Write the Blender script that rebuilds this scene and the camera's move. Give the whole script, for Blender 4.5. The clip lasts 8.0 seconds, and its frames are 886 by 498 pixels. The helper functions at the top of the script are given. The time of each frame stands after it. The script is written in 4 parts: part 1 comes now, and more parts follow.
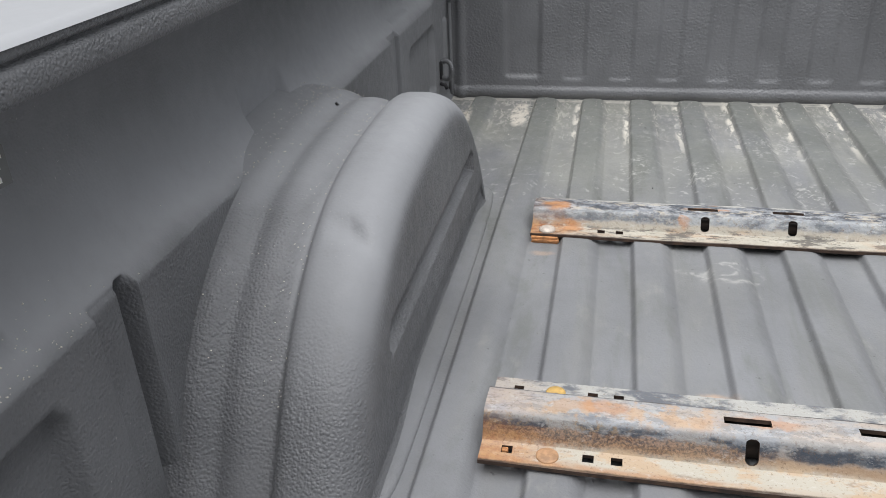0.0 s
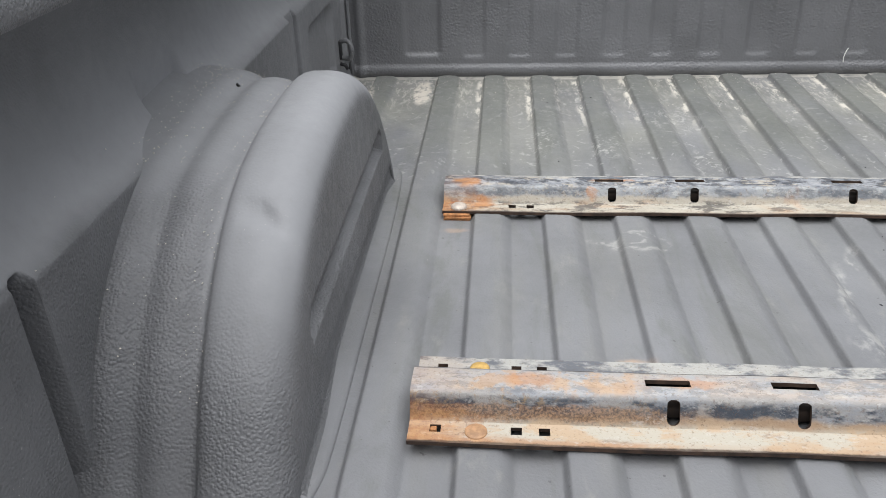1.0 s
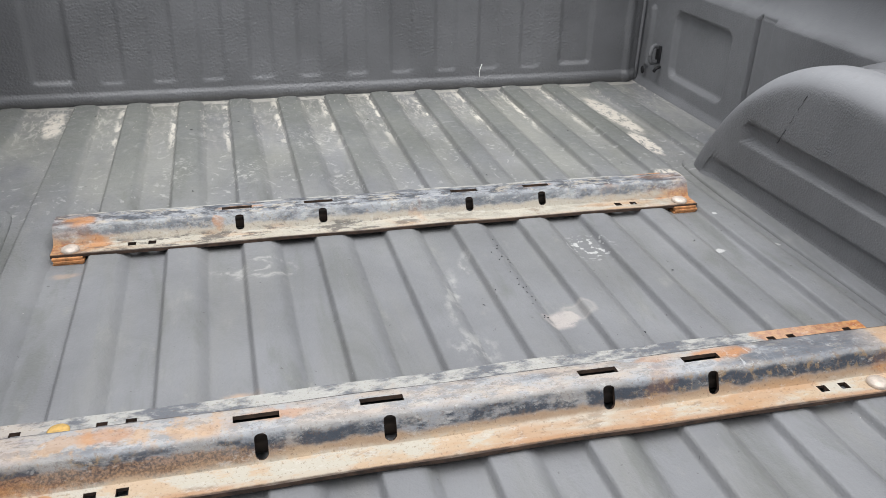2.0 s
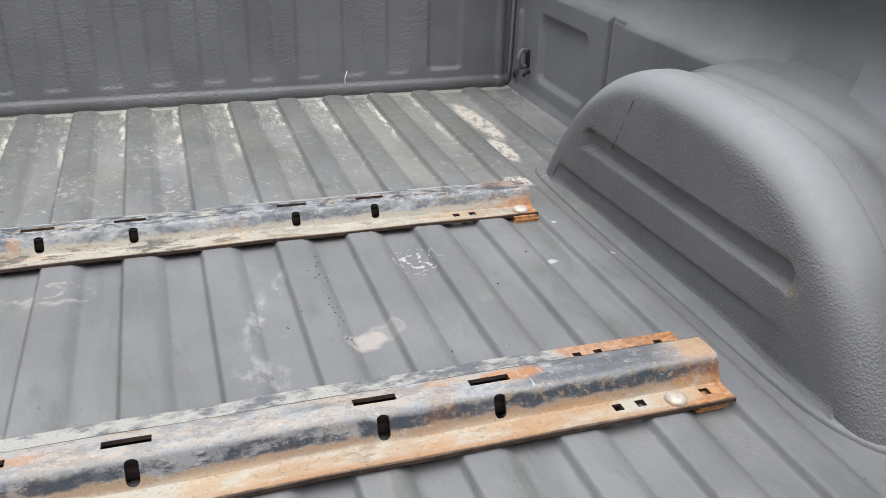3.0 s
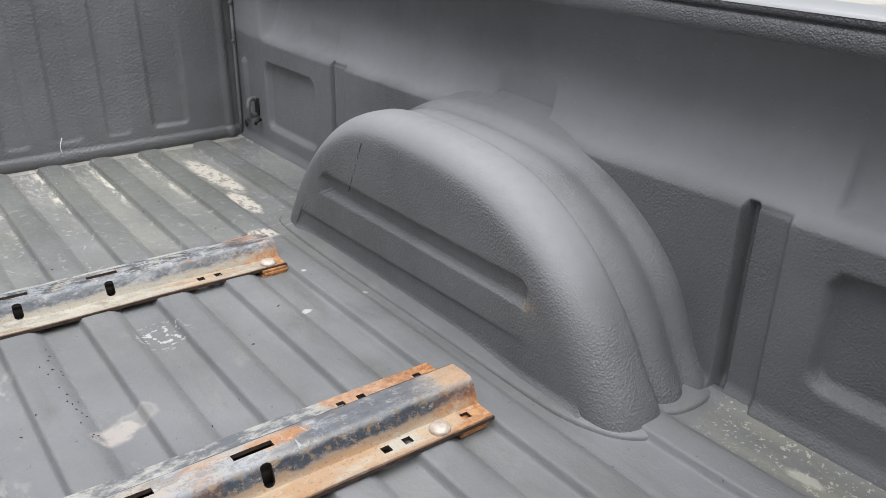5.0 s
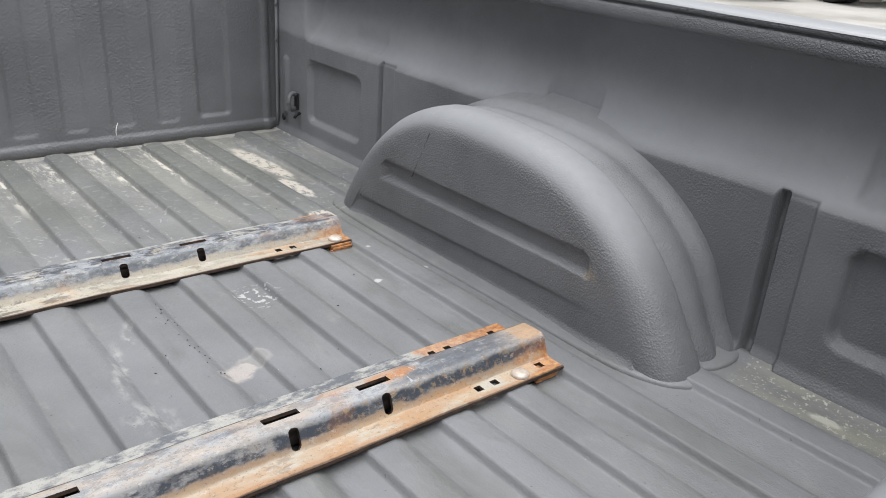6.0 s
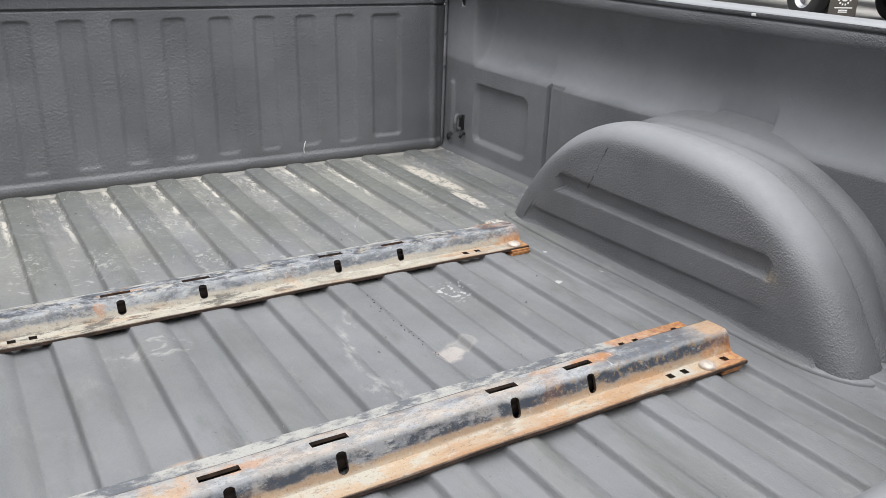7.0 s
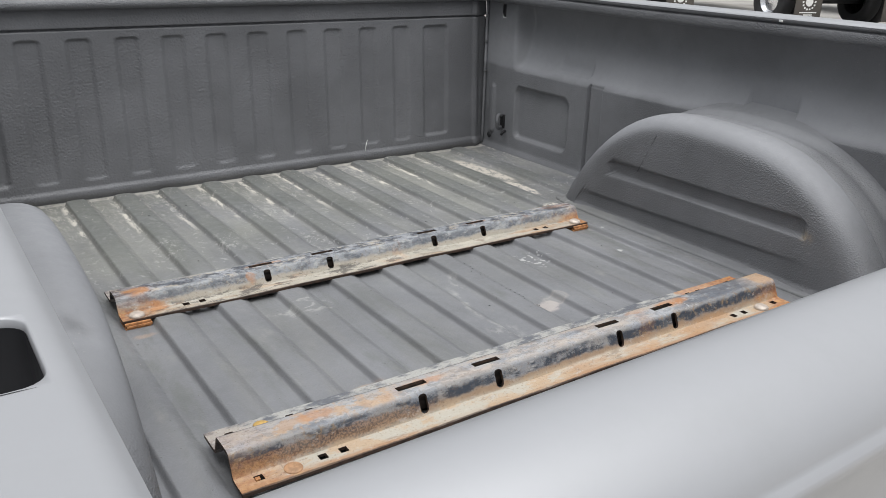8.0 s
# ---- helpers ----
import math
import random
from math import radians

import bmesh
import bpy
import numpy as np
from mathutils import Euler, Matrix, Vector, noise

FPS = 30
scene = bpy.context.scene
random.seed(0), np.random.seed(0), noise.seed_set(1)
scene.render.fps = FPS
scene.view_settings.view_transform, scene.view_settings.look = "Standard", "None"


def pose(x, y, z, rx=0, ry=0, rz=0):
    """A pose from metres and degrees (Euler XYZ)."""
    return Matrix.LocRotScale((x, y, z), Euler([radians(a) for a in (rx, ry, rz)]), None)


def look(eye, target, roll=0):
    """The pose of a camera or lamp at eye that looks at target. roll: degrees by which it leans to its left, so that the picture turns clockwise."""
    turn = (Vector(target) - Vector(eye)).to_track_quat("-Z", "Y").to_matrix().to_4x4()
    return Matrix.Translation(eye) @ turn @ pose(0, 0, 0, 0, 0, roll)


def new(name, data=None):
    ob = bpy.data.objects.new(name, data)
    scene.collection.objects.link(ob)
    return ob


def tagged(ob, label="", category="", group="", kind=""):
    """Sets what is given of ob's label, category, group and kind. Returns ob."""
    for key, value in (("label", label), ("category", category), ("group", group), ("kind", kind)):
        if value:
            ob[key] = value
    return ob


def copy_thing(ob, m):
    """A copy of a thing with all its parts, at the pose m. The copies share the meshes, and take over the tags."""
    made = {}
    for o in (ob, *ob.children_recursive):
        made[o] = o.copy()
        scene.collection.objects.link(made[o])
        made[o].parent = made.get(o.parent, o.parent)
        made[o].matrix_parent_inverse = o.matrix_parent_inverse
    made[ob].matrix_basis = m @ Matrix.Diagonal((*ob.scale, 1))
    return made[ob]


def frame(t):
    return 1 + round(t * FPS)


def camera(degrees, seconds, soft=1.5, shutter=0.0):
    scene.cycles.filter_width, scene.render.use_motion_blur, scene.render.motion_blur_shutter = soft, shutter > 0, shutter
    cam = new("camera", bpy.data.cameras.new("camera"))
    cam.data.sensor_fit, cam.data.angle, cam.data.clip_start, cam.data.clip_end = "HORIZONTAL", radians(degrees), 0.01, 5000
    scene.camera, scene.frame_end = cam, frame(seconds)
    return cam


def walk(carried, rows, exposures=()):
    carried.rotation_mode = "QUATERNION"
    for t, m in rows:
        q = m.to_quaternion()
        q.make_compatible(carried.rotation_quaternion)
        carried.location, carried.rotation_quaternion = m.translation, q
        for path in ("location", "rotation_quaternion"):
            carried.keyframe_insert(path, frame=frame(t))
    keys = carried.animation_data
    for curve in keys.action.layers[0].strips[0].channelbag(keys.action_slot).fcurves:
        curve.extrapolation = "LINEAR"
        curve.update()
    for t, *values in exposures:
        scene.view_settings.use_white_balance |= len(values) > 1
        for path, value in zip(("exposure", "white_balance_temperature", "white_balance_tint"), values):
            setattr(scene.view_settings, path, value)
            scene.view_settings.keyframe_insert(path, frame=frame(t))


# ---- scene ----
cam = camera(57.6, 8.0, soft=0.75)
PATH = [
    (0, (-0.428, -0.686, 0.607), (-0.812, 1.048, -0.313), -2.6),
    (0.5, (-0.473, -0.688, 0.608), (-0.79, 1.043, -0.343), -1.3),
    (1, (-0.447, -0.677, 0.596), (-0.591, 1.069, -0.369), -1.8),
    (1.3, (-0.396, -0.677, 0.596), (-0.279, 1.086, -0.341), -0.5),
    (1.4, (-0.379, -0.677, 0.596), (-0.169, 1.078, -0.339), 0.2),
    (1.5, (-0.368, -0.669, 0.595), (-0.077, 1.074, -0.342), 0.9),
    (2, (-0.263, -0.662, 0.593), (0.218, 1.046, -0.33), 1.9),
    (2.2, (-0.213, -0.664, 0.596), (0.302, 1.038, -0.319), 1.9),
    (3.5, (0.039, -0.659, 0.584), (0.753, 0.983, -0.307), 3.1),
    (4, (0.113, -0.668, 0.592), (1.002, 0.922, -0.234), 3.7),
    (4.2, (0.117, -0.672, 0.597), (1.04, 0.903, -0.218), 3.0),
    (5.3, (-0.112, -0.664, 0.614), (1.062, 0.727, -0.216), 1.7),
    (5.5, (-0.173, -0.667, 0.616), (1.025, 0.704, -0.214), 2.5),
    (6, (-0.269, -0.693, 0.619), (0.939, 0.69, -0.173), 4.3),
    (6.5, (-0.362, -0.709, 0.626), (0.779, 0.751, -0.126), 3.7),
    (7, (-0.465, -0.724, 0.619), (0.54, 0.838, -0.122), 2.3),
    (7.5, (-0.618, -0.764, 0.63), (0.39, 0.8, -0.104), 3.0),
    (8, (-0.81, -0.821, 0.639), (0.257, 0.712, -0.078), 1.6),
]
walk(cam, [(t, look(eye, target, roll)) for t, eye, target, roll in PATH], [(0.0, 0.04), (1.0, 0.08), (3.5, 0.09), (5.5, 0.08), (6.5, 0.15), (7.0, 0.13), (7.5, 0.06), (8.0, -0.17)])

# ---- daylight: a bright overcast sky, a soft sun behind thin cloud ----
SUN_UP, SUN_ROUND = 77.0, 190.0
world = bpy.data.worlds.new("overcast_sky")
scene.world = world
world.use_nodes = True
wn = world.node_tree
wn.nodes.clear()
sky = wn.nodes.new("ShaderNodeTexSky")
sky.sky_type, sky.sun_disc = "NISHITA", False
sky.sun_elevation, sky.sun_rotation = radians(SUN_UP), radians(SUN_ROUND)
sky.air_density, sky.dust_density, sky.ozone_density = 1.0, 4.0, 1.0
pale = wn.nodes.new("ShaderNodeHueSaturation")
pale.inputs["Saturation"].default_value = 0.22
back = wn.nodes.new("ShaderNodeBackground")
back.inputs["Strength"].default_value = 0.15
wout = wn.nodes.new("ShaderNodeOutputWorld")
wn.links.new(sky.outputs[0], pale.inputs["Color"])
cloud = wn.nodes.new("ShaderNodeMix")
cloud.data_type = "RGBA"
cloud.inputs[0].default_value = 0.7
cloud.inputs[7].default_value = (8.4, 8.7, 9.1, 1)
wn.links.new(pale.outputs[0], cloud.inputs[6])
# an overcast sky is brightest overhead and dims smoothly towards the horizon
up = wn.nodes.new("ShaderNodeSeparateXYZ")
wn.links.new(wn.nodes.new("ShaderNodeTexCoord").outputs["Generated"], up.inputs[0])
dim = wn.nodes.new("ShaderNodeMapRange")
for k, v in (("From Min", 0.0), ("From Max", 1.0), ("To Min", 0.32), ("To Max", 1.0)):
    dim.inputs[k].default_value = v
wn.links.new(up.outputs[2], dim.inputs["Value"])
graded = wn.nodes.new("ShaderNodeVectorMath")
graded.operation = "SCALE"
wn.links.new(cloud.outputs[2], graded.inputs[0])
wn.links.new(dim.outputs[0], graded.inputs["Scale"])
wn.links.new(graded.outputs[0], back.inputs["Color"])
wn.links.new(back.outputs[0], wout.inputs["Surface"])
sun = new("sun", bpy.data.lights.new("sun", "SUN"))
sun.data.energy, sun.data.angle, sun.data.color = 3.25, radians(74), (1.0, 0.995, 0.99)
sun.matrix_world = look((0, 0, 0), (-math.sin(radians(SUN_ROUND)) * math.cos(radians(SUN_UP)), -math.cos(radians(SUN_ROUND)) * math.cos(radians(SUN_UP)), -math.sin(radians(SUN_UP))))


# ---- material helpers ----
class Mat:
    """A node material with a principled surface."""

    def __init__(self, name):
        self.mat = bpy.data.materials.new(name)
        self.mat.use_nodes = True
        self.t = self.mat.node_tree
        self.b = self.t.nodes["Principled BSDF"]
        self.co = self.t.nodes.new("ShaderNodeTexCoord").outputs["Object"]

    def put(self, node, key, value):
        if isinstance(value, bpy.types.NodeSocket):
            self.t.links.new(value, node.inputs[key])
        elif isinstance(value, tuple) and len(value) == 3 and node.inputs[key].type == "RGBA":
            node.inputs[key].default_value = (*value, 1)
        else:
            node.inputs[key].default_value = value

    def set(self, **kw):
        for k, v in kw.items():
            self.put(self.b, k.replace("_", " "), v)
        return self

    def noise(self, scale, detail=3, rough=0.55, at=None, stretch=None, distort=0.0):
        n = self.t.nodes.new("ShaderNodeTexNoise")
        src = at or self.co
        if stretch:
            m = self.t.nodes.new("ShaderNodeMapping")
            self.t.links.new(src, m.inputs["Vector"])
            m.inputs["Scale"].default_value = stretch
            src = m.outputs[0]
        self.t.links.new(src, n.inputs["Vector"])
        n.inputs["Scale"].default_value, n.inputs["Detail"].default_value = scale, detail
        n.inputs["Roughness"].default_value, n.inputs["Distortion"].default_value = rough, distort
        return n.outputs["Fac"]

    def cells(self, scale, at=None):
        n = self.t.nodes.new("ShaderNodeTexVoronoi")
        self.t.links.new(at or self.co, n.inputs["Vector"])
        n.inputs["Scale"].default_value = scale
        return n.outputs["Distance"]

    def math(self, op, a, b=0.0, clamp=False):
        n = self.t.nodes.new("ShaderNodeMath")
        n.operation, n.use_clamp = op, clamp
        self.put(n, 0, a)
        self.put(n, 1, b)
        return n.outputs[0]

    def ramp(self, v, lo, hi, a=0.0, b=1.0):
        n = self.t.nodes.new("ShaderNodeMapRange")
        n.interpolation_type = "SMOOTHSTEP"
        for k, x in (("Value", v), ("From Min", lo), ("From Max", hi), ("To Min", a), ("To Max", b)):
            self.put(n, k, x)
        return n.outputs[0]

    def mix(self, f, a, b):
        n = self.t.nodes.new("ShaderNodeMix")
        n.data_type = "RGBA"
        self.put(n, 0, f)
        self.put(n, 6, a)
        self.put(n, 7, b)
        return n.outputs[2]

    def facing_up(self):
        """How far the surface faces upwards, 0 to 1."""
        n = self.t.nodes.new("ShaderNodeSeparateXYZ")
        self.t.links.new(self.t.nodes.new("ShaderNodeNewGeometry").outputs["Normal"], n.inputs[0])
        return n.outputs[2]

    def xyz(self):
        n = self.t.nodes.new("ShaderNodeSeparateXYZ")
        self.t.links.new(self.co, n.inputs[0])
        return n.outputs

    def bump(self, height, strength, dist, under=None):
        n = self.t.nodes.new("ShaderNodeBump")
        self.put(n, "Height", height)
        n.inputs["Strength"].default_value, n.inputs["Distance"].default_value = strength, dist
        if under:
            self.t.links.new(under, n.inputs["Normal"])
        return n.outputs[0]

    def blob(self, cx, cy, rx, ry, turn=0.0, edge=0.35):
        """A soft-edged, ragged patch lying at (cx, cy) on a level surface."""
        m = self.t.nodes.new("ShaderNodeMapping")
        m.vector_type = "TEXTURE"
        self.t.links.new(self.wob, m.inputs["Vector"])
        m.inputs["Location"].default_value = (cx, cy, 0)
        m.inputs["Rotation"].default_value = (0, 0, radians(turn))
        m.inputs["Scale"].default_value = (rx, ry, 1000)
        n = self.t.nodes.new("ShaderNodeVectorMath")
        n.operation = "LENGTH"
        self.t.links.new(m.outputs[0], n.inputs[0])
        return self.ramp(n.outputs["Value"], 1.0, 1.0 - edge)

    def ring(self, cx, cy, rx, ry, turn=0.0, wide=0.22):
        """A ragged ring lying round (cx, cy)."""
        full, hole = self.blob(cx, cy, rx, ry, turn, wide), self.blob(cx, cy, rx * (1 - wide), ry * (1 - wide), turn, wide)
        return self.math("SUBTRACT", full, hole, True)

    def wobble(self, scale, amount):
        """Object coordinates pushed about by noise, for ragged outlines."""
        n = self.t.nodes.new("ShaderNodeTexNoise")
        self.t.links.new(self.co, n.inputs["Vector"])
        n.inputs["Scale"].default_value, n.inputs["Detail"].default_value = scale, 4
        a = self.t.nodes.new("ShaderNodeVectorMath")
        a.operation = "SUBTRACT"
        self.t.links.new(n.outputs["Color"], a.inputs[0])
        a.inputs[1].default_value = (0.5, 0.5, 0.5)
        s = self.t.nodes.new("ShaderNodeVectorMath")
        s.operation = "SCALE"
        self.t.links.new(a.outputs[0], s.inputs[0])
        s.inputs["Scale"].default_value = amount
        p = self.t.nodes.new("ShaderNodeVectorMath")
        self.t.links.new(self.co, p.inputs[0])
        self.t.links.new(s.outputs[0], p.inputs[1])
        self.wob = p.outputs[0]


def top_of(m, *fs):
    """The largest of several masks."""
    out = fs[0]
    for f in fs[1:]:
        out = m.math("MAXIMUM", out, f)
    return out


# ---- materials ----
LINER = (0.160, 0.163, 0.172)


def liner(name, grain, depth, gloss=0.42, dust=0.25, coarse=0.5, dry=None, front=0.0, stain=None, top_lit=False, lie=(0.85, 0.85, 1.1)):
    """Sprayed-on dark grey bed liner: a pebbled skin, turning smooth above the heights in dry, where light is painted
    in as a paler colour; a flag keeps it to what faces upwards.
    """
    m = Mat(name)
    m.wobble(150, 0.004)
    broad = m.noise(5, 3)
    fine = m.noise(60, 4, 0.6)
    col = m.mix(m.ramp(broad, 0.3, 0.7), tuple(c * 0.76 for c in LINER), tuple(c * 1.02 for c in LINER))
    amount = m.ramp(m.noise(7, 2), 0.35, 0.65, 0.5, 1.0)
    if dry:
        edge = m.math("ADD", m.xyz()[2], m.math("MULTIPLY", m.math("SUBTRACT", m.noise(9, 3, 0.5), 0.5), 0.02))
        # light painted into the colour: paler by height, fading again further up
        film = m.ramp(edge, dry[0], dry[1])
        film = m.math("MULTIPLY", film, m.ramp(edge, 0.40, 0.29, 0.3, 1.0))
        if top_lit:
            # painted light on upward faces only, weaker on the outer band
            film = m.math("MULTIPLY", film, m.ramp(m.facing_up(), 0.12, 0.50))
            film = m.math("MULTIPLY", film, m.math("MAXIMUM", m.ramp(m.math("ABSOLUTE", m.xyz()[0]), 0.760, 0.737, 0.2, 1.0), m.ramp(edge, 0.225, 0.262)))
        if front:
            # the same lightening, spread over the front end
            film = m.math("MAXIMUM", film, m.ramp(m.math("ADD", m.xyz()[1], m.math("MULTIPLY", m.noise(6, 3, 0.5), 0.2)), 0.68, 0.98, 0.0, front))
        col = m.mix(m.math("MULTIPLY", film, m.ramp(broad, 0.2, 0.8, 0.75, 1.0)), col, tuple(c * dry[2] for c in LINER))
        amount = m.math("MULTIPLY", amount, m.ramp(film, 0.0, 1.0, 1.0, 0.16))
    col = m.mix(m.math("MULTIPLY", m.ramp(fine, 0.55, 0.8), dust), col, (0.21, 0.205, 0.195))
    if stain:
        # a small run of rust
        far_off = m.t.nodes.new("ShaderNodeVectorMath")
        far_off.operation = "DISTANCE"
        m.t.links.new(m.wob, far_off.inputs[0])
        far_off.inputs[1].default_value = stain
        col = m.mix(m.math("MULTIPLY", m.ramp(far_off.outputs["Value"], 0.022, 0.006), m.ramp(m.noise(150, 3), 0.40, 0.60, 0.1, 0.6)), col, (0.36, 0.29, 0.20))
    specks = m.ramp(m.noise(300, 1), 0.735, 0.765)
    col = m.mix(m.math("MULTIPLY", m.math("MULTIPLY", specks, m.ramp(broad, 0.45, 0.7)), 0.6), col, (0.50, 0.48, 0.45))
    beads = m.math("SUBTRACT", 1.0, m.ramp(m.cells(grain * 0.9), 0.10, 0.75))
    pebble = m.math("ADD", m.math("MULTIPLY", beads, 0.55), m.math("ADD", m.noise(grain * 0.8, 3, 0.6, stretch=lie), m.math("MULTIPLY", m.noise(grain * 0.35, 2, 0.5, stretch=lie), coarse)))
    nrm = m.bump(m.math("MULTIPLY", pebble, amount), 1.0, depth)
    rough = m.ramp(fine, 0.3, 0.7, gloss - 0.05, gloss + 0.12)
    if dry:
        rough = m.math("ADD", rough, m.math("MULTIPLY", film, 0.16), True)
    m.set(Base_Color=col, Roughness=rough, Normal=nrm)
    m.put(m.b, "Specular IOR Level", 0.6)
    return m.mat


def floor_liner():
    """The same liner on the floor, walked smooth and marked."""
    m = Mat("floor_liner")
    x, y, z = m.xyz()
    m.wobble(40, 0.022)
    broad, fine = m.noise(4, 3), m.noise(45, 5, 0.62)
    streak = m.noise(14, 4, 0.6, stretch=(1.0, 0.16, 1.0))
    col = m.mix(m.ramp(broad, 0.3, 0.7), tuple(c * 0.95 for c in LINER), tuple(c * 1.25 for c in LINER))
    col = m.mix(m.ramp(streak, 0.45, 0.75, 0.0, 0.45), col, (0.20, 0.198, 0.186))
    run = m.noise(7, 6, 0.68, stretch=(1.6, 0.35, 1.0), distort=0.6)
    col = m.mix(m.ramp(run, 0.50, 0.68, 0.0, 0.55), col, (0.115, 0.120, 0.110))
    col = m.mix(m.ramp(m.noise(24, 6, 0.72, stretch=(1.0, 0.5, 1.0)), 0.56, 0.74, 0.0, 0.5), col, (0.25, 0.25, 0.235))
    # pale dust, thicker towards the front
    front = m.ramp(y, 0.15, 1.15)
    dusty = m.math("MULTIPLY", front, m.ramp(m.noise(9, 5, 0.65, stretch=(1.0, 0.45, 1.0)), 0.40, 0.72))
    col = m.mix(m.math("MULTIPLY", dusty, 0.70), col, (0.275, 0.275, 0.255))
    arcs = m.math("MULTIPLY", m.ramp(m.noise(20, 3, 0.55, stretch=(1.0, 0.7, 1.0), distort=3.5), 0.595, 0.625), m.math("MULTIPLY", m.ramp(y, 0.60, 0.75), m.ramp(m.noise(60, 4, 0.7), 0.42, 0.60)))
    col = m.mix(m.math("MULTIPLY", arcs, 0.50), col, (0.47, 0.47, 0.455))
    green = m.math("MULTIPLY", front, m.ramp(m.noise(3, 2), 0.35, 0.6))
    col = m.mix(m.math("MULTIPLY", green, 0.28), col, (0.15, 0.155, 0.11))
    # crusts of dry silt along the foot of the ribs near the front
    low = m.ramp(z, -0.003, -0.009)
    foot = m.math("MULTIPLY", low, m.ramp(z, -0.0117, -0.0110, 0.35, 1.0))
    crust = m.math("MULTIPLY", m.math("MULTIPLY", foot, m.ramp(y, 0.93, 1.22)), m.ramp(m.noise(95, 5, 0.75, stretch=(1.0, 0.30, 1.0)), 0.52, 0.57))
    crust = m.math("MAXIMUM", crust, m.math("MULTIPLY", m.ramp(y, 1.302, 1.308), m.ramp(m.noise(45, 4, 0.7), 0.36, 0.5)))
    col = m.mix(m.math("MULTIPLY", crust, 0.55), col, (0.58, 0.55, 0.50))
    # thin lines of silt caught against one side of each rib
    u = m.math("FRACT", m.math("DIVIDE", m.math("ADD", x, 10.3980), 0.1155))
    lane = m.math("MULTIPLY", m.ramp(u, 0.58, 0.67), m.ramp(u, 0.735, 0.715))
    line = m.math("MULTIPLY", m.math("MULTIPLY", lane, m.ramp(y, 0.90, 1.12)), m.ramp(m.noise(70, 5, 0.72, stretch=(0.6, 0.22, 1.0)), 0.48, 0.56))
    line = m.math("MULTIPLY", line, m.ramp(m.math("ABSOLUTE", x), 0.62, 0.60))
    col = m.mix(m.math("MULTIPLY", line, 0.9), col, (0.62, 0.585, 0.52))
    film = m.math("MULTIPLY", m.math("MULTIPLY", low, m.ramp(y, 0.60, 1.0)), m.ramp(m.noise(6, 5, 0.65, stretch=(1.0, 0.3, 1.0)), 0.36, 0.62))
    col = m.mix(m.math("MULTIPLY", film, 0.26), col, (0.32, 0.312, 0.28))
    crown = m.math("MULTIPLY", m.ramp(z, -0.006, -0.001), m.ramp(y, 0.62, 0.95))
    col = m.mix(m.math("MULTIPLY", crown, 0.45), col, (0.115, 0.122, 0.112))
    # the pale patches and smears
    ragged = m.ramp(m.noise(80, 5, 0.75, stretch=(1.0, 0.45, 1.0)), 0.40, 0.51)
    patch = top_of(m, m.blob(0.640, 1.06, 0.030, 0.17, 3), m.blob(0.625, 0.86, 0.022, 0.09, 0), m.blob(-0.640, 1.20, 0.026, 0.10, 0), m.blob(-0.775, 1.12, 0.030, 0.12, 0), m.blob(0.575, 0.66, 0.04, 0.03, 0))
    col = m.mix(m.math("MULTIPLY", m.math("MULTIPLY", patch, ragged), 0.8), col, (0.62, 0.57, 0.50))
    heel = top_of(m, m.blob(0.158, 0.214, 0.031, 0.025, 20), m.blob(0.176, 0.221, 0.018, 0.016, 0))
    col = m.mix(m.math("MULTIPLY", m.math("MULTIPLY", heel, m.ramp(m.noise(55, 4, 0.65), 0.34, 0.52, 0.30, 1.0)), 0.62), col, (0.47, 0.42, 0.39))
    halo = m.math("MAXIMUM", m.math("MULTIPLY", m.blob(0.194, 0.230, 0.027, 0.024, 0), 0.55), m.ring(0.194, 0.230, 0.028, 0.025, 0, 0.3))
    col = m.mix(m.math("MULTIPLY", halo, 0.42), col, (0.38, 0.355, 0.33))
    spots = m.math("MULTIPLY", m.blob(0.288, 0.412, 0.050, 0.060, 20, 0.7), m.ramp(m.noise(105, 2, 0.5), 0.57, 0.61))
    dots = top_of(m, m.blob(0.502, 0.358, 0.012, 0.008, 0), m.blob(0.61, 0.36, 0.008, 0.006, 30), m.blob(0.56, 0.47, 0.006, 0.006, 0))
    col = m.mix(m.math("MULTIPLY", m.math("MAXIMUM", spots, dots), 0.65), col, (0.56, 0.56, 0.55))
    swirl = m.math("MULTIPLY", top_of(m, m.ring(-0.232, 0.437, 0.052, 0.036, 10), m.ring(-0.247, 0.441, 0.030, 0.020, 0), m.blob(-0.285, 0.445, 0.040, 0.010, -15, 0.8)), m.ramp(m.noise(42, 3, 0.6, distort=1.0), 0.40, 0.58))
    smear = m.math("MULTIPLY", top_of(m, m.blob(0.025, 0.30, 0.016, 0.11, -12, 0.6), m.blob(0.02, 0.17, 0.045, 0.055, 0, 0.8), m.blob(0.075, 0.40, 0.016, 0.05, -10, 0.7)), m.ramp(m.noise(48, 4, 0.65, stretch=(1, 0.6, 1)), 0.44, 0.62))
    scuff = m.math("MULTIPLY", top_of(m, m.blob(-0.37, 0.86, 0.05, 0.10, 0, 0.8), m.blob(-0.24, 0.83, 0.05, 0.09, 0, 0.8), m.blob(-0.06, 0.76, 0.04, 0.10, 0, 0.8), m.blob(-0.10, 0.99, 0.09, 0.12, 0, 0.9)), m.ramp(m.noise(38, 6, 0.72, distort=2.2), 0.52, 0.60))
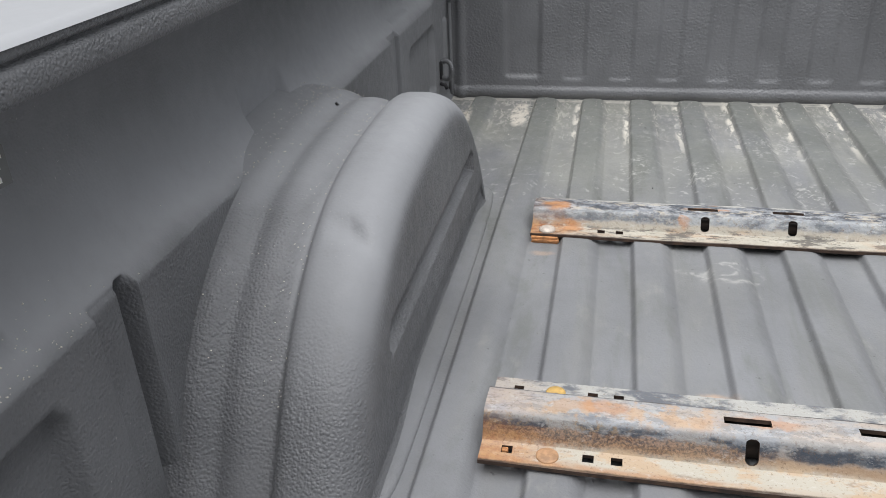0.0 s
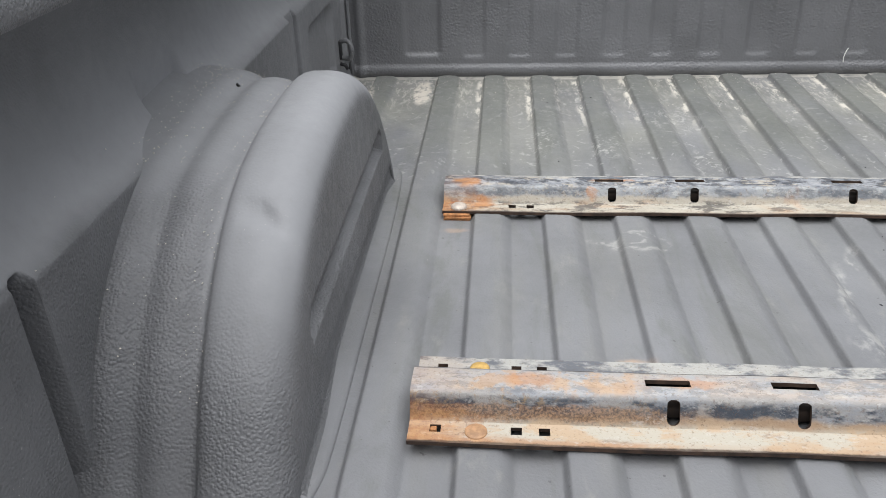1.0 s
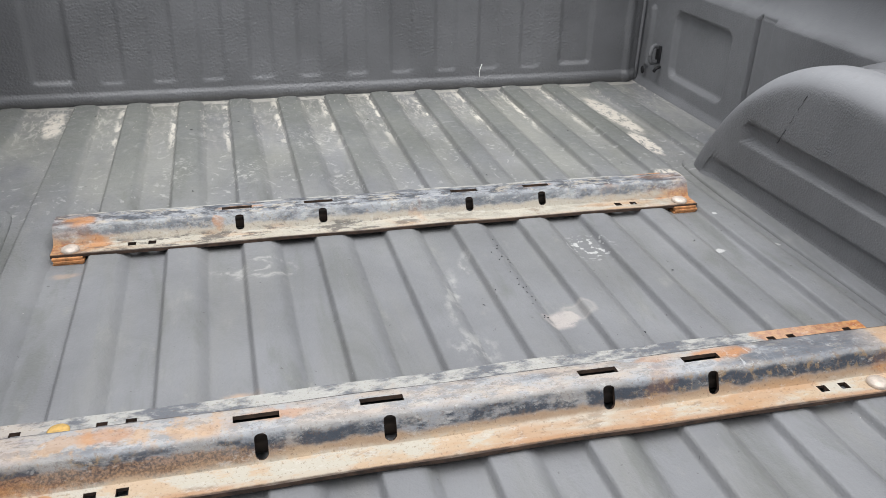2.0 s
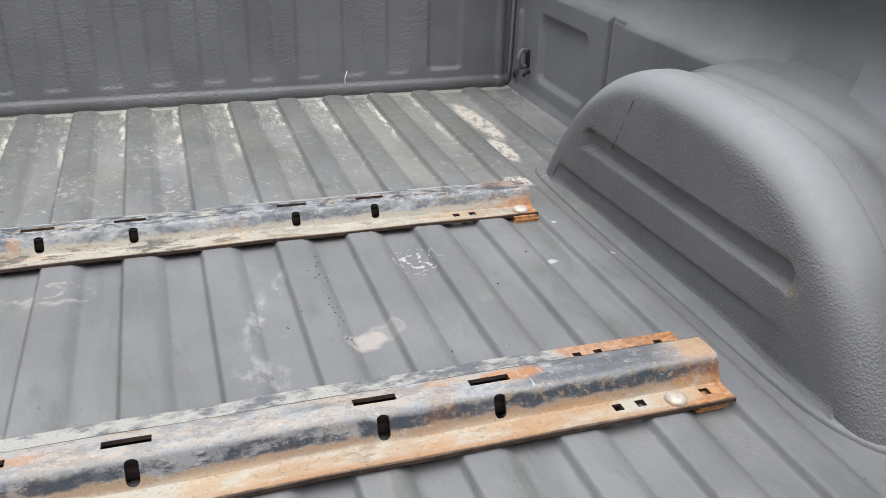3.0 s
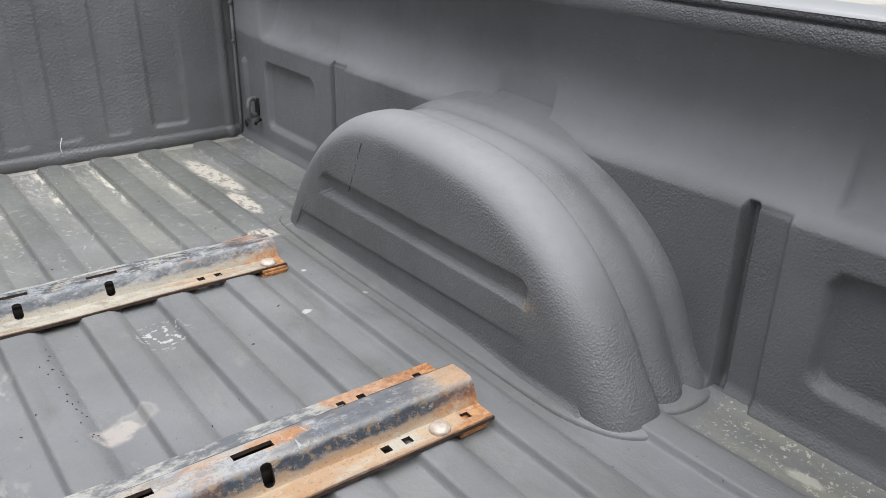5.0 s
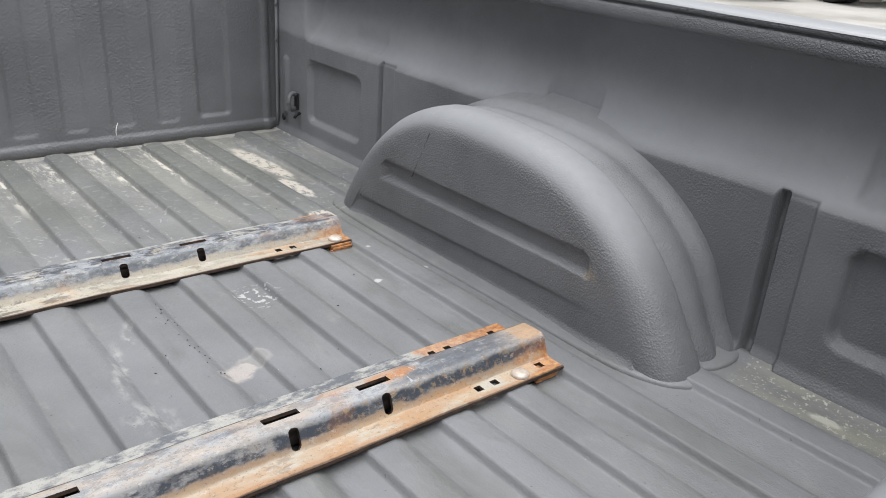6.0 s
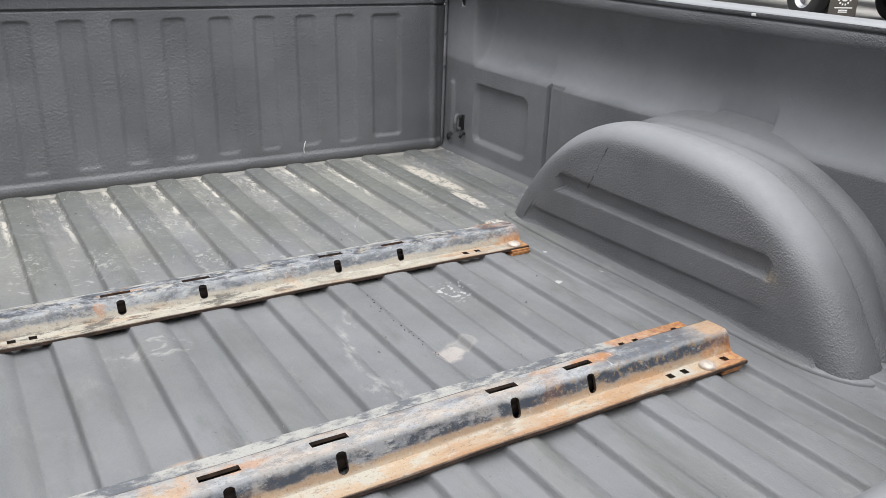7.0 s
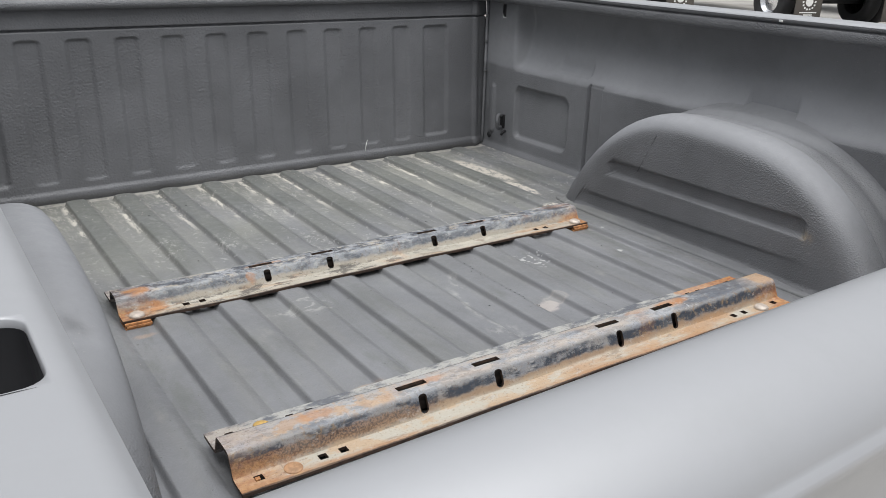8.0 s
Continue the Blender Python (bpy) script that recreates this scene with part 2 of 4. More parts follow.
    col = m.mix(m.math("MULTIPLY", top_of(m, m.math("MULTIPLY", swirl, 0.7), m.math("MULTIPLY", smear, 0.75), scuff), 0.58), col, (0.47, 0.465, 0.44))
    rust = top_of(m, m.blob(-0.285, 0.128, 0.034, 0.020, 0, 0.8), m.math("MULTIPLY", m.blob(-0.52, 0.485, 0.030, 0.012, 0, 0.8), 0.5))
    col = m.mix(m.math("MULTIPLY", m.math("MULTIPLY", rust, m.ramp(m.noise(50, 4, 0.65), 0.32, 0.55, 0.4, 1.0)), 0.8), col, (0.46, 0.32, 0.22))
    # grit in the outer gutters at the back
    gut = m.math("MULTIPLY", m.ramp(m.math("ABSOLUTE", x), 0.745, 0.765), m.ramp(y, -0.17, -0.20))
    col = m.mix(m.math("MULTIPLY", gut, m.ramp(m.noise(16, 5, 0.6, stretch=(1.6, 0.4, 1.0)), 0.36, 0.66, 0.15, 0.60)), col, (0.27, 0.265, 0.215))
    crumbs_at = m.math("MULTIPLY", gut, m.ramp(m.noise(130, 4, 0.7), 0.585, 0.62))
    col = m.mix(m.math("MULTIPLY", crumbs_at, 0.75), col, (0.52, 0.50, 0.43))
    col = m.mix(m.math("MULTIPLY", m.blob(0.775, -0.335, 0.012, 0.030, 0, 0.5), 0.6), col, (0.52, 0.51, 0.45))
    flecks = m.ramp(m.noise(170, 2, 0.5), 0.765, 0.80)
    col = m.mix(m.math("MULTIPLY", flecks, 0.6), col, (0.55, 0.53, 0.48))
    dark = m.ramp(m.noise(110, 2, 0.5), 0.27, 0.24)
    col = m.mix(m.math("MULTIPLY", dark, 0.5), col, (0.03, 0.03, 0.03))
    nrm = m.bump(m.math("ADD", m.noise(240, 2), m.math("MULTIPLY", fine, 1.2)), 0.6, 0.0012)
    m.set(Base_Color=col, Roughness=m.ramp(fine, 0.3, 0.7, 0.42, 0.62), Normal=nrm)
    return m.mat


def body_paint():
    """Pale silver-white truck paint, glossy under a film of dust."""
    m = Mat("white_paint")
    d = m.noise(18, 5, 0.65)
    m.set(Base_Color=m.mix(m.ramp(d, 0.45, 0.8, 0, 0.4), (0.345, 0.35, 0.365), (0.30, 0.305, 0.315)), Roughness=m.ramp(d, 0.3, 0.7, 0.36, 0.48))
    m.put(m.b, "Metallic", 0.25)
    m.put(m.b, "Coat Weight", 0.8)
    m.put(m.b, "Coat Roughness", 0.36)
    m.put(m.b, "Coat IOR", 1.6)
    return m.mat


def old_steel(name, top, slope, flange, seed, dark_top=0.5, foot=(0.33, 0.205, 0.12), speck=(0.25, 0.175, 0.105), crease=0.0545, navy_end=0.0, navy_slope=1.0, grit=0.75, blooms=0.3, ends=0.25, left_end=0.4, mottle=0.18, side_mottle=0.3, spots=(), stained=0.0):
    """Rail steel: worn dark blue paint, bare zinc, tan dirt and orange rust by zones of the profile."""
    m = Mat(name)
    x, y, z = m.xyz()
    mv = m.t.nodes.new("ShaderNodeMapping")
    m.t.links.new(m.co, mv.inputs["Vector"])
    mv.inputs["Location"].default_value = (seed, seed * 2.3, 0)
    at = mv.outputs[0]
    long_n = m.noise(13, 5, 0.65, at, (0.45, 1.3, 1.3))
    mid_n = m.noise(34, 5, 0.68, at, (0.6, 1.2, 1.2))
    fine = m.noise(120, 4, 0.65, at)
    tan_n = m.noise(9, 4, 0.6, at, (0.5, 2.0, 1.0))
    # top face
    c_top = m.mix(m.ramp(mid_n, 0.36, 0.62), top, (0.325, 0.335, 0.35))
    c_top = m.mix(m.ramp(long_n, 0.56, 0.64, 0, dark_top), c_top, (0.075, 0.088, 0.115))
    dark_run = m.math("MULTIPLY", m.ramp(m.math("ADD", x, m.math("MULTIPLY", m.math("SUBTRACT", mid_n, 0.5), 0.2)), 0.27, 0.34), m.ramp(x, 0.52, 0.46))
    c_top = m.mix(m.math("MULTIPLY", m.math("MULTIPLY", dark_run, m.ramp(mid_n, 0.66, 0.50)), navy_end), c_top, (0.075, 0.090, 0.115))
    spotty = m.ramp(m.noise(62, 6, 0.78, at, (0.55, 1.1, 1.0)), 0.485, 0.545)
    c_top = m.mix(m.math("MULTIPLY", spotty, mottle), c_top, (0.050, 0.055, 0.066))
    chip = m.ramp(m.noise(48, 6, 0.78, at, (0.5, 1.1, 1.0)), 0.545, 0.59)
    c_top = m.mix(m.math("MULTIPLY", chip, 0.7 * mottle), c_top, (0.47, 0.42, 0.34))
    warm = m.math("MULTIPLY", m.ramp(m.noise(24, 4, 0.65, at), 0.50, 0.58), m.math("MULTIPLY", m.ramp(x, -0.25, -0.33), m.ramp(x, -0.515, -0.47)))
    c_top = m.mix(m.math("MULTIPLY", warm, 0.6 * grit), c_top, (0.48, 0.27, 0.11))
    c_top = m.mix(m.math("MULTIPLY", m.ramp(x, 0.497, 0.507), grit), c_top, (0.42, 0.29, 0.18))
    # sloping front face: a pale shoulder, broken navy paint, a tan foot
    flake = m.noise(26, 5, 0.7, at, (0.55, 1.0, 1.0))
    wave = m.math("MULTIPLY", m.math("SUBTRACT", m.noise(40, 4, 0.65, at, (0.7, 1, 1)), 0.5), 0.018)
    hgt = m.math("ADD", z, wave)
    c_slope = m.mix(m.ramp(mid_n, 0.40, 0.62), slope, (0.23, 0.245, 0.27))
    navy = m.math("MULTIPLY", m.math("MULTIPLY", m.ramp(hgt, 0.017, 0.022), m.ramp(hgt, 0.037, 0.031)), m.ramp(m.math("ADD", flake, m.ramp(x, 0.05, 0.30, 0.0, 0.13 * navy_end)), 0.42, 0.53))
    c_slope = m.mix(m.math("MULTIPLY", navy, navy_slope), c_slope, (0.040, 0.050, 0.068))
    c_slope = m.mix(m.math("MULTIPLY", m.ramp(fine, 0.50, 0.66), m.ramp(tan_n, 0.44, 0.58, 0.05, 0.9)), c_slope, speck)
    c_slope = m.mix(m.math("MULTIPLY", m.ramp(m.noise(55, 6, 0.8, at, (0.6, 1.0, 1.0)), 0.50, 0.555), side_mottle), c_slope, (0.045, 0.050, 0.060))
    c_slope = m.mix(m.math("MULTIPLY", m.ramp(m.noise(70, 6, 0.8, at, (0.5, 1.0, 1.0)), 0.53, 0.58), 0.6 * side_mottle), c_slope, (0.52, 0.52, 0.50))
    c_slope = m.mix(m.ramp(hgt, 0.023, 0.016), c_slope, foot)
    gritty = m.math("MULTIPLY", m.ramp(m.math("ADD", x, m.math("MULTIPLY", m.math("SUBTRACT", tan_n, 0.5), 0.12)), -0.20, -0.32), m.ramp(hgt, 0.029, 0.025))
    c_grit = m.mix(m.ramp(m.noise(380, 3, 0.6, at), 0.38, 0.62), (0.075, 0.045, 0.030), (0.30, 0.175, 0.10))
    c_slope = m.mix(m.math("MULTIPLY", gritty, grit), c_slope, c_grit)
    # front flange
    c_fl = m.mix(m.ramp(mid_n, 0.42, 0.55), flange, (0.42, 0.39, 0.33))
    c_fl = m.mix(m.ramp(tan_n, 0.52, 0.66, 0, 0.7), c_fl, (0.38, 0.215, 0.105))
    c_fl = m.mix(m.math("MULTIPLY", m.ramp(y, -0.028, -0.036), m.ramp(long_n, 0.42, 0.56, 0.2 - 0.15 * stained, 0.8 - 0.6 * stained)), c_fl, (0.36, 0.20, 0.105))
    c_fl = m.mix(m.ramp(flake, 0.60, 0.68, 0, 0.5), c_fl, (0.16, 0.10, 0.06))
    c_fl = m.mix(m.math("MULTIPLY", m.math("MULTIPLY", m.ramp(m.noise(42, 6, 0.78, at, (0.45, 1.4, 1.0)), 0.50, 0.56), m.ramp(x, 0.20, -0.10, 0.25, 1.0)), stained), c_fl, (0.055, 0.050, 0.048))
    c_back = m.mix(m.ramp(mid_n, 0.40, 0.56), (0.115, 0.122, 0.138), (0.355, 0.35, 0.33))
    edge = m.math("ADD", y, m.math("MULTIPLY", m.math("SUBTRACT", mid_n, 0.5), 0.014))
    col = m.mix(m.ramp(edge, -0.0095, -0.004), c_fl, c_slope)
    col = m.mix(m.ramp(edge, 0.003, 0.012), col, c_top)
    col = m.mix(m.ramp(y, crease, crease + 0.002), col, c_back)
    # rust at both ends and in blooms along it
    end = m.math("ADD", m.math("ABSOLUTE", x), m.math("MULTIPLY", m.math("SUBTRACT", mid_n, 0.5), 0.26))
    bloom = m.ramp(m.noise(8.5, 4, 0.62, at), 0.61, 0.69)
    low = m.math("MAXIMUM", m.ramp(y, 0.004, -0.008, ends, 1.0), m.math("MULTIPLY", m.ramp(y, 0.055, 0.057), m.ramp(x, 0.30, 0.36)))
    rusty = m.math("MAXIMUM", m.math("MULTIPLY", m.math("MULTIPLY", m.ramp(end, 0.455, 0.54), m.ramp(x, -0.3, 0.3, left_end, 1.0)), low), m.math("MULTIPLY", bloom, blooms))
    c_rust = m.mix(m.ramp(fine, 0.35, 0.65), (0.30, 0.095, 0.024), (0.50, 0.25, 0.085))
    col = m.mix(m.math("MULTIPLY", rusty, 0.85), col, c_rust)
    # one end of the back flange has rusted right through its paint
    bare = m.math("MULTIPLY", m.ramp(y, crease + 0.004, crease + 0.007), m.ramp(m.math("ADD", x, m.math("MULTIPLY", m.math("SUBTRACT", mid_n, 0.5), 0.16)), 0.375, 0.40))
    col = m.mix(m.math("MULTIPLY", bare, 0.9 * grit), col, c_rust)
    # rust round the punched slots
    m.wobble(70, 0.020)
    for sx, sy, rx, ry, k in spots:
        col = m.mix(m.math("MULTIPLY", m.math("MULTIPLY", m.blob(sx, sy, rx, ry, 0, 0.5), m.ramp(mid_n, 0.34, 0.56, 0.35, 1.0)), k), col, (0.44, 0.20, 0.075))
    # pitting
    pits = m.ramp(m.noise(260, 4, 0.7, at), 0.56, 0.66)
    col = m.mix(m.math("MULTIPLY", pits, 0.45), col, (0.12, 0.07, 0.04))
    chalk = m.ramp(m.noise(95, 5, 0.75, at, (0.6, 1.0, 1.0)), 0.56, 0.66)
    col = m.mix(m.math("MULTIPLY", chalk, 0.34), col, (0.53, 0.52, 0.50))
    scratch = m.math("MULTIPLY", m.ramp(m.noise(70, 3, 0.6, at, (2.0, 0.35, 1.0), 2.5), 0.61, 0.635), m.ramp(m.noise(6, 2, 0.5, at), 0.48, 0.60))
    col = m.mix(m.math("MULTIPLY", scratch, m.math("MULTIPLY", m.ramp(y, 0.002, 0.010, 0.0, 0.6), m.ramp(x, 0.26, 0.32))), col, (0.50, 0.51, 0.52))
    # dark corroded edges; the line behind the top is its gap shadow, painted in
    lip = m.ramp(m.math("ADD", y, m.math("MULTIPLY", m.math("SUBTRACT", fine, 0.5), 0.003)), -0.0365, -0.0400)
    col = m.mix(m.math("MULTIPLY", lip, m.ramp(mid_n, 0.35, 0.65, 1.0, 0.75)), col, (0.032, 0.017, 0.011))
    gap_shade = m.math("MULTIPLY", m.ramp(y, crease - 0.0042, crease - 0.0030), m.ramp(y, crease + 0.0014, crease + 0.0004))
    col = m.mix(m.math("MULTIPLY", gap_shade, m.ramp(mid_n, 0.40, 0.62, 0.95, 0.5)), col, (0.022, 0.022, 0.026))
    nrm = m.bump(m.math("ADD", fine, m.math("MULTIPLY", m.noise(300, 2), 0.5)), 0.7, 0.0013)
    m.set(Base_Color=col, Roughness=m.ramp(mid_n, 0.3, 0.7, 0.42, 0.72), Normal=nrm)
    return m.mat


def plain(name, col, rough=0.5, metal=0.0, vary=0.25, scale=30, relief=0.0005):
    m = Mat(name)
    n = m.noise(scale, 4, 0.6)
    m.set(Base_Color=m.mix(m.ramp(n, 0.3, 0.7), tuple(c * (1 - vary) for c in col), tuple(min(1, c * (1 + vary)) for c in col)), Roughness=m.ramp(n, 0.3, 0.7, rough * 0.85, min(1, rough * 1.15)), Metallic=metal, Normal=m.bump(n, 0.5, relief))
    return m.mat


def concrete():
    m = Mat("yard_concrete")
    a, b = m.noise(0.6, 5, 0.6), m.noise(30, 4, 0.6)
    wet = m.ramp(m.noise(0.35, 3, 0.55), 0.52, 0.60)
    col = m.mix(m.ramp(a, 0.3, 0.7), (0.36, 0.345, 0.32), (0.46, 0.44, 0.415))
    col = m.mix(m.math("MULTIPLY", wet, 0.5), col, (0.21, 0.19, 0.165))
    m.set(Base_Color=col, Roughness=m.ramp(b, 0.3, 0.7, 0.7, 0.95), Normal=m.bump(b, 0.5, 0.003))
    return m.mat


M_WALL = liner("wall_liner", 175, 0.0011, 0.46, 0.18, 0.5, lie=(0.62, 0.62, 1.35))
M_TUB = liner("tub_liner", 300, 0.0012, 0.50, 0.22, 0.4, (0.08, 0.21, 1.62), top_lit=True, stain=(0.654, 0.008, 0.104))
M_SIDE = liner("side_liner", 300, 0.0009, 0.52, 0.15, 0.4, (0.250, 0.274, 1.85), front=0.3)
M_LIP = liner("lip_liner", 400, 0.0019, 0.36, 0.20, 0.6)
M_FLOOR = floor_liner()
M_PAINT = body_paint()
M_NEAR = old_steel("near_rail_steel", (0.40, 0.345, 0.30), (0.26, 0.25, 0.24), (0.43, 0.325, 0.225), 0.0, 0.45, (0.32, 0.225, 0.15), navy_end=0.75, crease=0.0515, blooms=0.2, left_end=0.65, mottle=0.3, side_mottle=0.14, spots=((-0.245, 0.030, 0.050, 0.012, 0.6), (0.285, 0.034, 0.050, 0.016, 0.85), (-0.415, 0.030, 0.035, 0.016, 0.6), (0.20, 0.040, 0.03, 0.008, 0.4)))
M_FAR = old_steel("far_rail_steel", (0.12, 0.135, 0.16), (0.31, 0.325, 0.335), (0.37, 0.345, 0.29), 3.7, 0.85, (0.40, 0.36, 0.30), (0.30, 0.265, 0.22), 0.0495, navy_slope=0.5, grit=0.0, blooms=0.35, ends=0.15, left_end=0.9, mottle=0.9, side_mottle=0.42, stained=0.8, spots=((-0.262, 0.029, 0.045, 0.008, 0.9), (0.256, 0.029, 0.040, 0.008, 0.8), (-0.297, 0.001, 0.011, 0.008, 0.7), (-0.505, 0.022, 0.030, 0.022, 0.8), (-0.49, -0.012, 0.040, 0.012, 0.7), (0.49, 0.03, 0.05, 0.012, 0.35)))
M_RUST = plain("rust", (0.42, 0.19, 0.075), 0.75, 0.0, 0.35, 120, 0.001)
M_TANBOLT = plain("dirty_bolt", (0.38, 0.22, 0.12), 0.6, 0.0, 0.25, 120, 0.001)
M_OCHRE = plain("ochre_bolt", (0.50, 0.32, 0.10), 0.65, 0.0, 0.25, 120, 0.001)
M_ZINC = plain("zinc", (0.52, 0.45, 0.39), 0.42, 0.25, 0.2, 120, 0.0006)
M_BLACK = plain("black_rubber", (0.022, 0.022, 0.024), 0.7, 0.0, 0.3, 8, 0.002)
M_DARK = plain("dark_steel", (0.045, 0.045, 0.048), 0.55, 0.2, 0.3, 5, 0.001)
M_CUT = plain("corroded_edge", (0.050, 0.030, 0.021), 0.8, 0.0, 0.5, 90, 0.001)
M_INNER = plain("shaded_rust", (0.016, 0.010, 0.007), 0.85, 0.0, 0.4, 60, 0.001)
# near black: shade inside pockets and openings is painted into this colour
M_HOLE = plain("pocket_inside", (0.015, 0.015, 0.017), 0.6)
M_CHROME = plain("polished_rim", (0.78, 0.78, 0.80), 0.28, 1.0, 0.08, 6)
M_FLAP = plain("flap_rubber", (0.085, 0.075, 0.066), 0.7, 0.0, 0.15, 4)
M_WHITE = plain("white_print", (0.80, 0.80, 0.78), 0.6, 0.0, 0.05, 20)
M_STICK = plain("sticker_film", (0.16, 0.165, 0.165), 0.25, 0.0, 0.12, 20)
M_THREAD = plain("white_thread", (0.75, 0.75, 0.72), 0.8)
M_STEEL = plain("pale_steel", (0.50, 0.50, 0.50), 0.45, 0.3, 0.15, 6)
M_GRIT = plain("grit", (0.56, 0.53, 0.47), 0.6, 0.0, 0.2, 90)
M_CONC = concrete()


# ---- mesh helpers ----
def thing(name, label, category, group="", kind=""):
    return tagged(new(name), label, category, group, kind)


def link_mesh(name, verts, faces, material, parent=None, label="", smooth=True):
    me = bpy.data.meshes.new(name)
    me.from_pydata([tuple(map(float, v)) for v in verts], [], faces)
    me.materials.append(material)
    if smooth:
        me.polygons.foreach_set("use_smooth", [True] * len(me.polygons))
    me.update()
    ob = new(name, me)
    if parent:
        ob.parent = parent
    if label:
        tagged(ob, label)
    return ob


def part(name, bm, material, parent, label="", smooth=True):
    bmesh.ops.recalc_face_normals(bm, faces=bm.faces[:])
    me = bpy.data.meshes.new(name)
    bm.to_mesh(me)
    bm.free()
    me.materials.append(material)
    if smooth:
        me.polygons.foreach_set("use_smooth", [True] * len(me.polygons))
    ob = new(name, me)
    ob.parent = parent
    if label:
        tagged(ob, label)
    return ob


def grid(name, U, V, place, material, parent, label="", drop=None, flip=False, thick=0.0):
    """A sheet over the stations U x V; place(u, v) gives arrays x, y, z."""
    uu, vv = np.meshgrid(np.asarray(U), np.asarray(V), indexing="ij")
    x, y, z = place(uu, vv)
    verts = np.stack([x + 0 * uu, y + 0 * uu, z + 0 * uu], -1).reshape(-1, 3)
    n, m = uu.shape
    idx = np.arange(n * m).reshape(n, m)
    q = np.stack([idx[:-1, :-1], idx[1:, :-1], idx[1:, 1:], idx[:-1, 1:]], -1).reshape(-1, 4)
    if drop is not None:
        cu, cv = (uu[:-1, :-1] + uu[1:, 1:]) / 2, (vv[:-1, :-1] + vv[1:, 1:]) / 2
        q = q[~drop(cu, cv).reshape(-1)]
    if flip:
        q = q[:, ::-1]
    ob = link_mesh(name, verts, q.tolist(), material, parent, label)
    if thick:
        s = ob.modifiers.new("thickness", "SOLIDIFY")
        s.thickness, s.offset = thick, -1
    return ob


def sweep(name, profile, stations, place, material, parent, label="", closed=False, caps=False, smooth=True):
    """A profile of (a, b) points carried along stations; place(s, a, b) gives a point."""
    n = len(profile)
    verts = [place(s, a, b) for s in stations for a, b in profile]
    faces = []
    for i in range(len(stations) - 1):
        for j in range(n if closed else n - 1):
            k = (j + 1) % n
            faces.append((i * n + j, i * n + k, (i + 1) * n + k, (i + 1) * n + j))
    if caps:
        faces.append(tuple(range(n)))
        faces.append(tuple(reversed(range((len(stations) - 1) * n, len(stations) * n))))
    ob = link_mesh(name, verts, faces, material, parent, label, smooth)
    return ob


def sst(a, b, v):
    t = np.clip((v - a) / (b - a), 0, 1)
    return t * t * (3 - 2 * t)


def rrect(u, v, u0, u1, v0, v1, r, w):
    """1 inside a rounded rectangle, 0 outside, with an edge w wide."""
    du = np.abs(u - (u0 + u1) / 2) - (u1 - u0) / 2 + r
    dv = np.abs(v - (v0 + v1) / 2) - (v1 - v0) / 2 + r
    d = np.hypot(np.maximum(du, 0), np.maximum(dv, 0)) + np.minimum(np.maximum(du, dv), 0) - r
    return 1 - sst(-w, 0, d)


def box_bm(cx, cy, cz, sx, sy, sz, bevel=0.0, seg=2, bm=None):
    bm = bm or bmesh.new()
    got = bmesh.ops.create_cube(bm, size=1.0, matrix=Matrix.Translation((cx, cy, cz)) @ Matrix.Diagonal((sx, sy, sz, 1)))
    if bevel:
        edges = {e for v in got["verts"] for e in v.link_edges}
        bmesh.ops.bevel(bm, geom=list(edges), offset=bevel, segments=seg, affect="EDGES", profile=0.5)
    return bm


def lathe_bm(profile, seg=32, m=None):
    """A turned shape about z from (radius, height) points."""
    bm = bmesh.new()
    rings = []
    for r, h in profile:
        rings.append([bm.verts.new((r * math.cos(2 * math.pi * i / seg), r * math.sin(2 * math.pi * i / seg), h)) for i in range(seg)] if r > 1e-6 else [bm.verts.new((0, 0, h))])
    for a, b in zip(rings, rings[1:]):
        for i in range(seg):
            j = (i + 1) % seg
            if len(a) == 1 and len(b) > 1:
                bm.faces.new((a[0], b[i], b[j]))
            elif len(b) == 1 and len(a) > 1:
                bm.faces.new((a[i], b[0], a[j]))
            elif len(a) > 1:
                bm.faces.new((a[i], b[i], b[j], a[j]))
    if m is not None:
        bmesh.ops.transform(bm, matrix=m, verts=bm.verts[:])
    return bm


def tube_bm(points, radius, seg=10, closed=False):
    bm = bmesh.new()
    rings = []
    pts = [Vector(p) for p in points]
    n = len(pts)
    for i, p in enumerate(pts):
        a, b = (pts[(i - 1) % n], pts[(i + 1) % n]) if closed else (pts[max(i - 1, 0)], pts[min(i + 1, n - 1)])
        q = (b - a).to_track_quat("Z", "Y")
        rings.append([bm.verts.new(p + q @ Vector((radius * math.cos(2 * math.pi * k / seg), radius * math.sin(2 * math.pi * k / seg), 0))) for k in range(seg)])
    for i in range(n if closed else n - 1):
        r, s = rings[i], rings[(i + 1) % n]
        for k in range(seg):
            bm.faces.new((r[k], s[k], s[(k + 1) % seg], r[(k + 1) % seg]))
    if not closed:
        bm.faces.new(rings[0][::-1])
        bm.faces.new(rings[-1])
    return bm


# ---- ground ----
GROUND = -0.82
gr = [-3000, -400, -80, -30] + list(range(-20, 41, 2)) + [60, 120, 500, 3000]
ground = grid("ground", gr, gr, lambda u, v: (u, v, GROUND + 0 * u), M_CONC, None)
tagged(ground, "pale concrete yard with damp stains", "ground", kind="structure")

# ---- the pickup's cargo bed ----
BACK, FRONT, TOPZ = -0.645, 1.335, 0.468
truck = thing("pickup_truck", "white pickup truck bed sprayed inside with dark grey liner", "truck")
RIBS = [-0.003 + 0.1155 * k for k in range(-5, 6)] + [-0.738, 0.715]
VALLEY = 0.0118


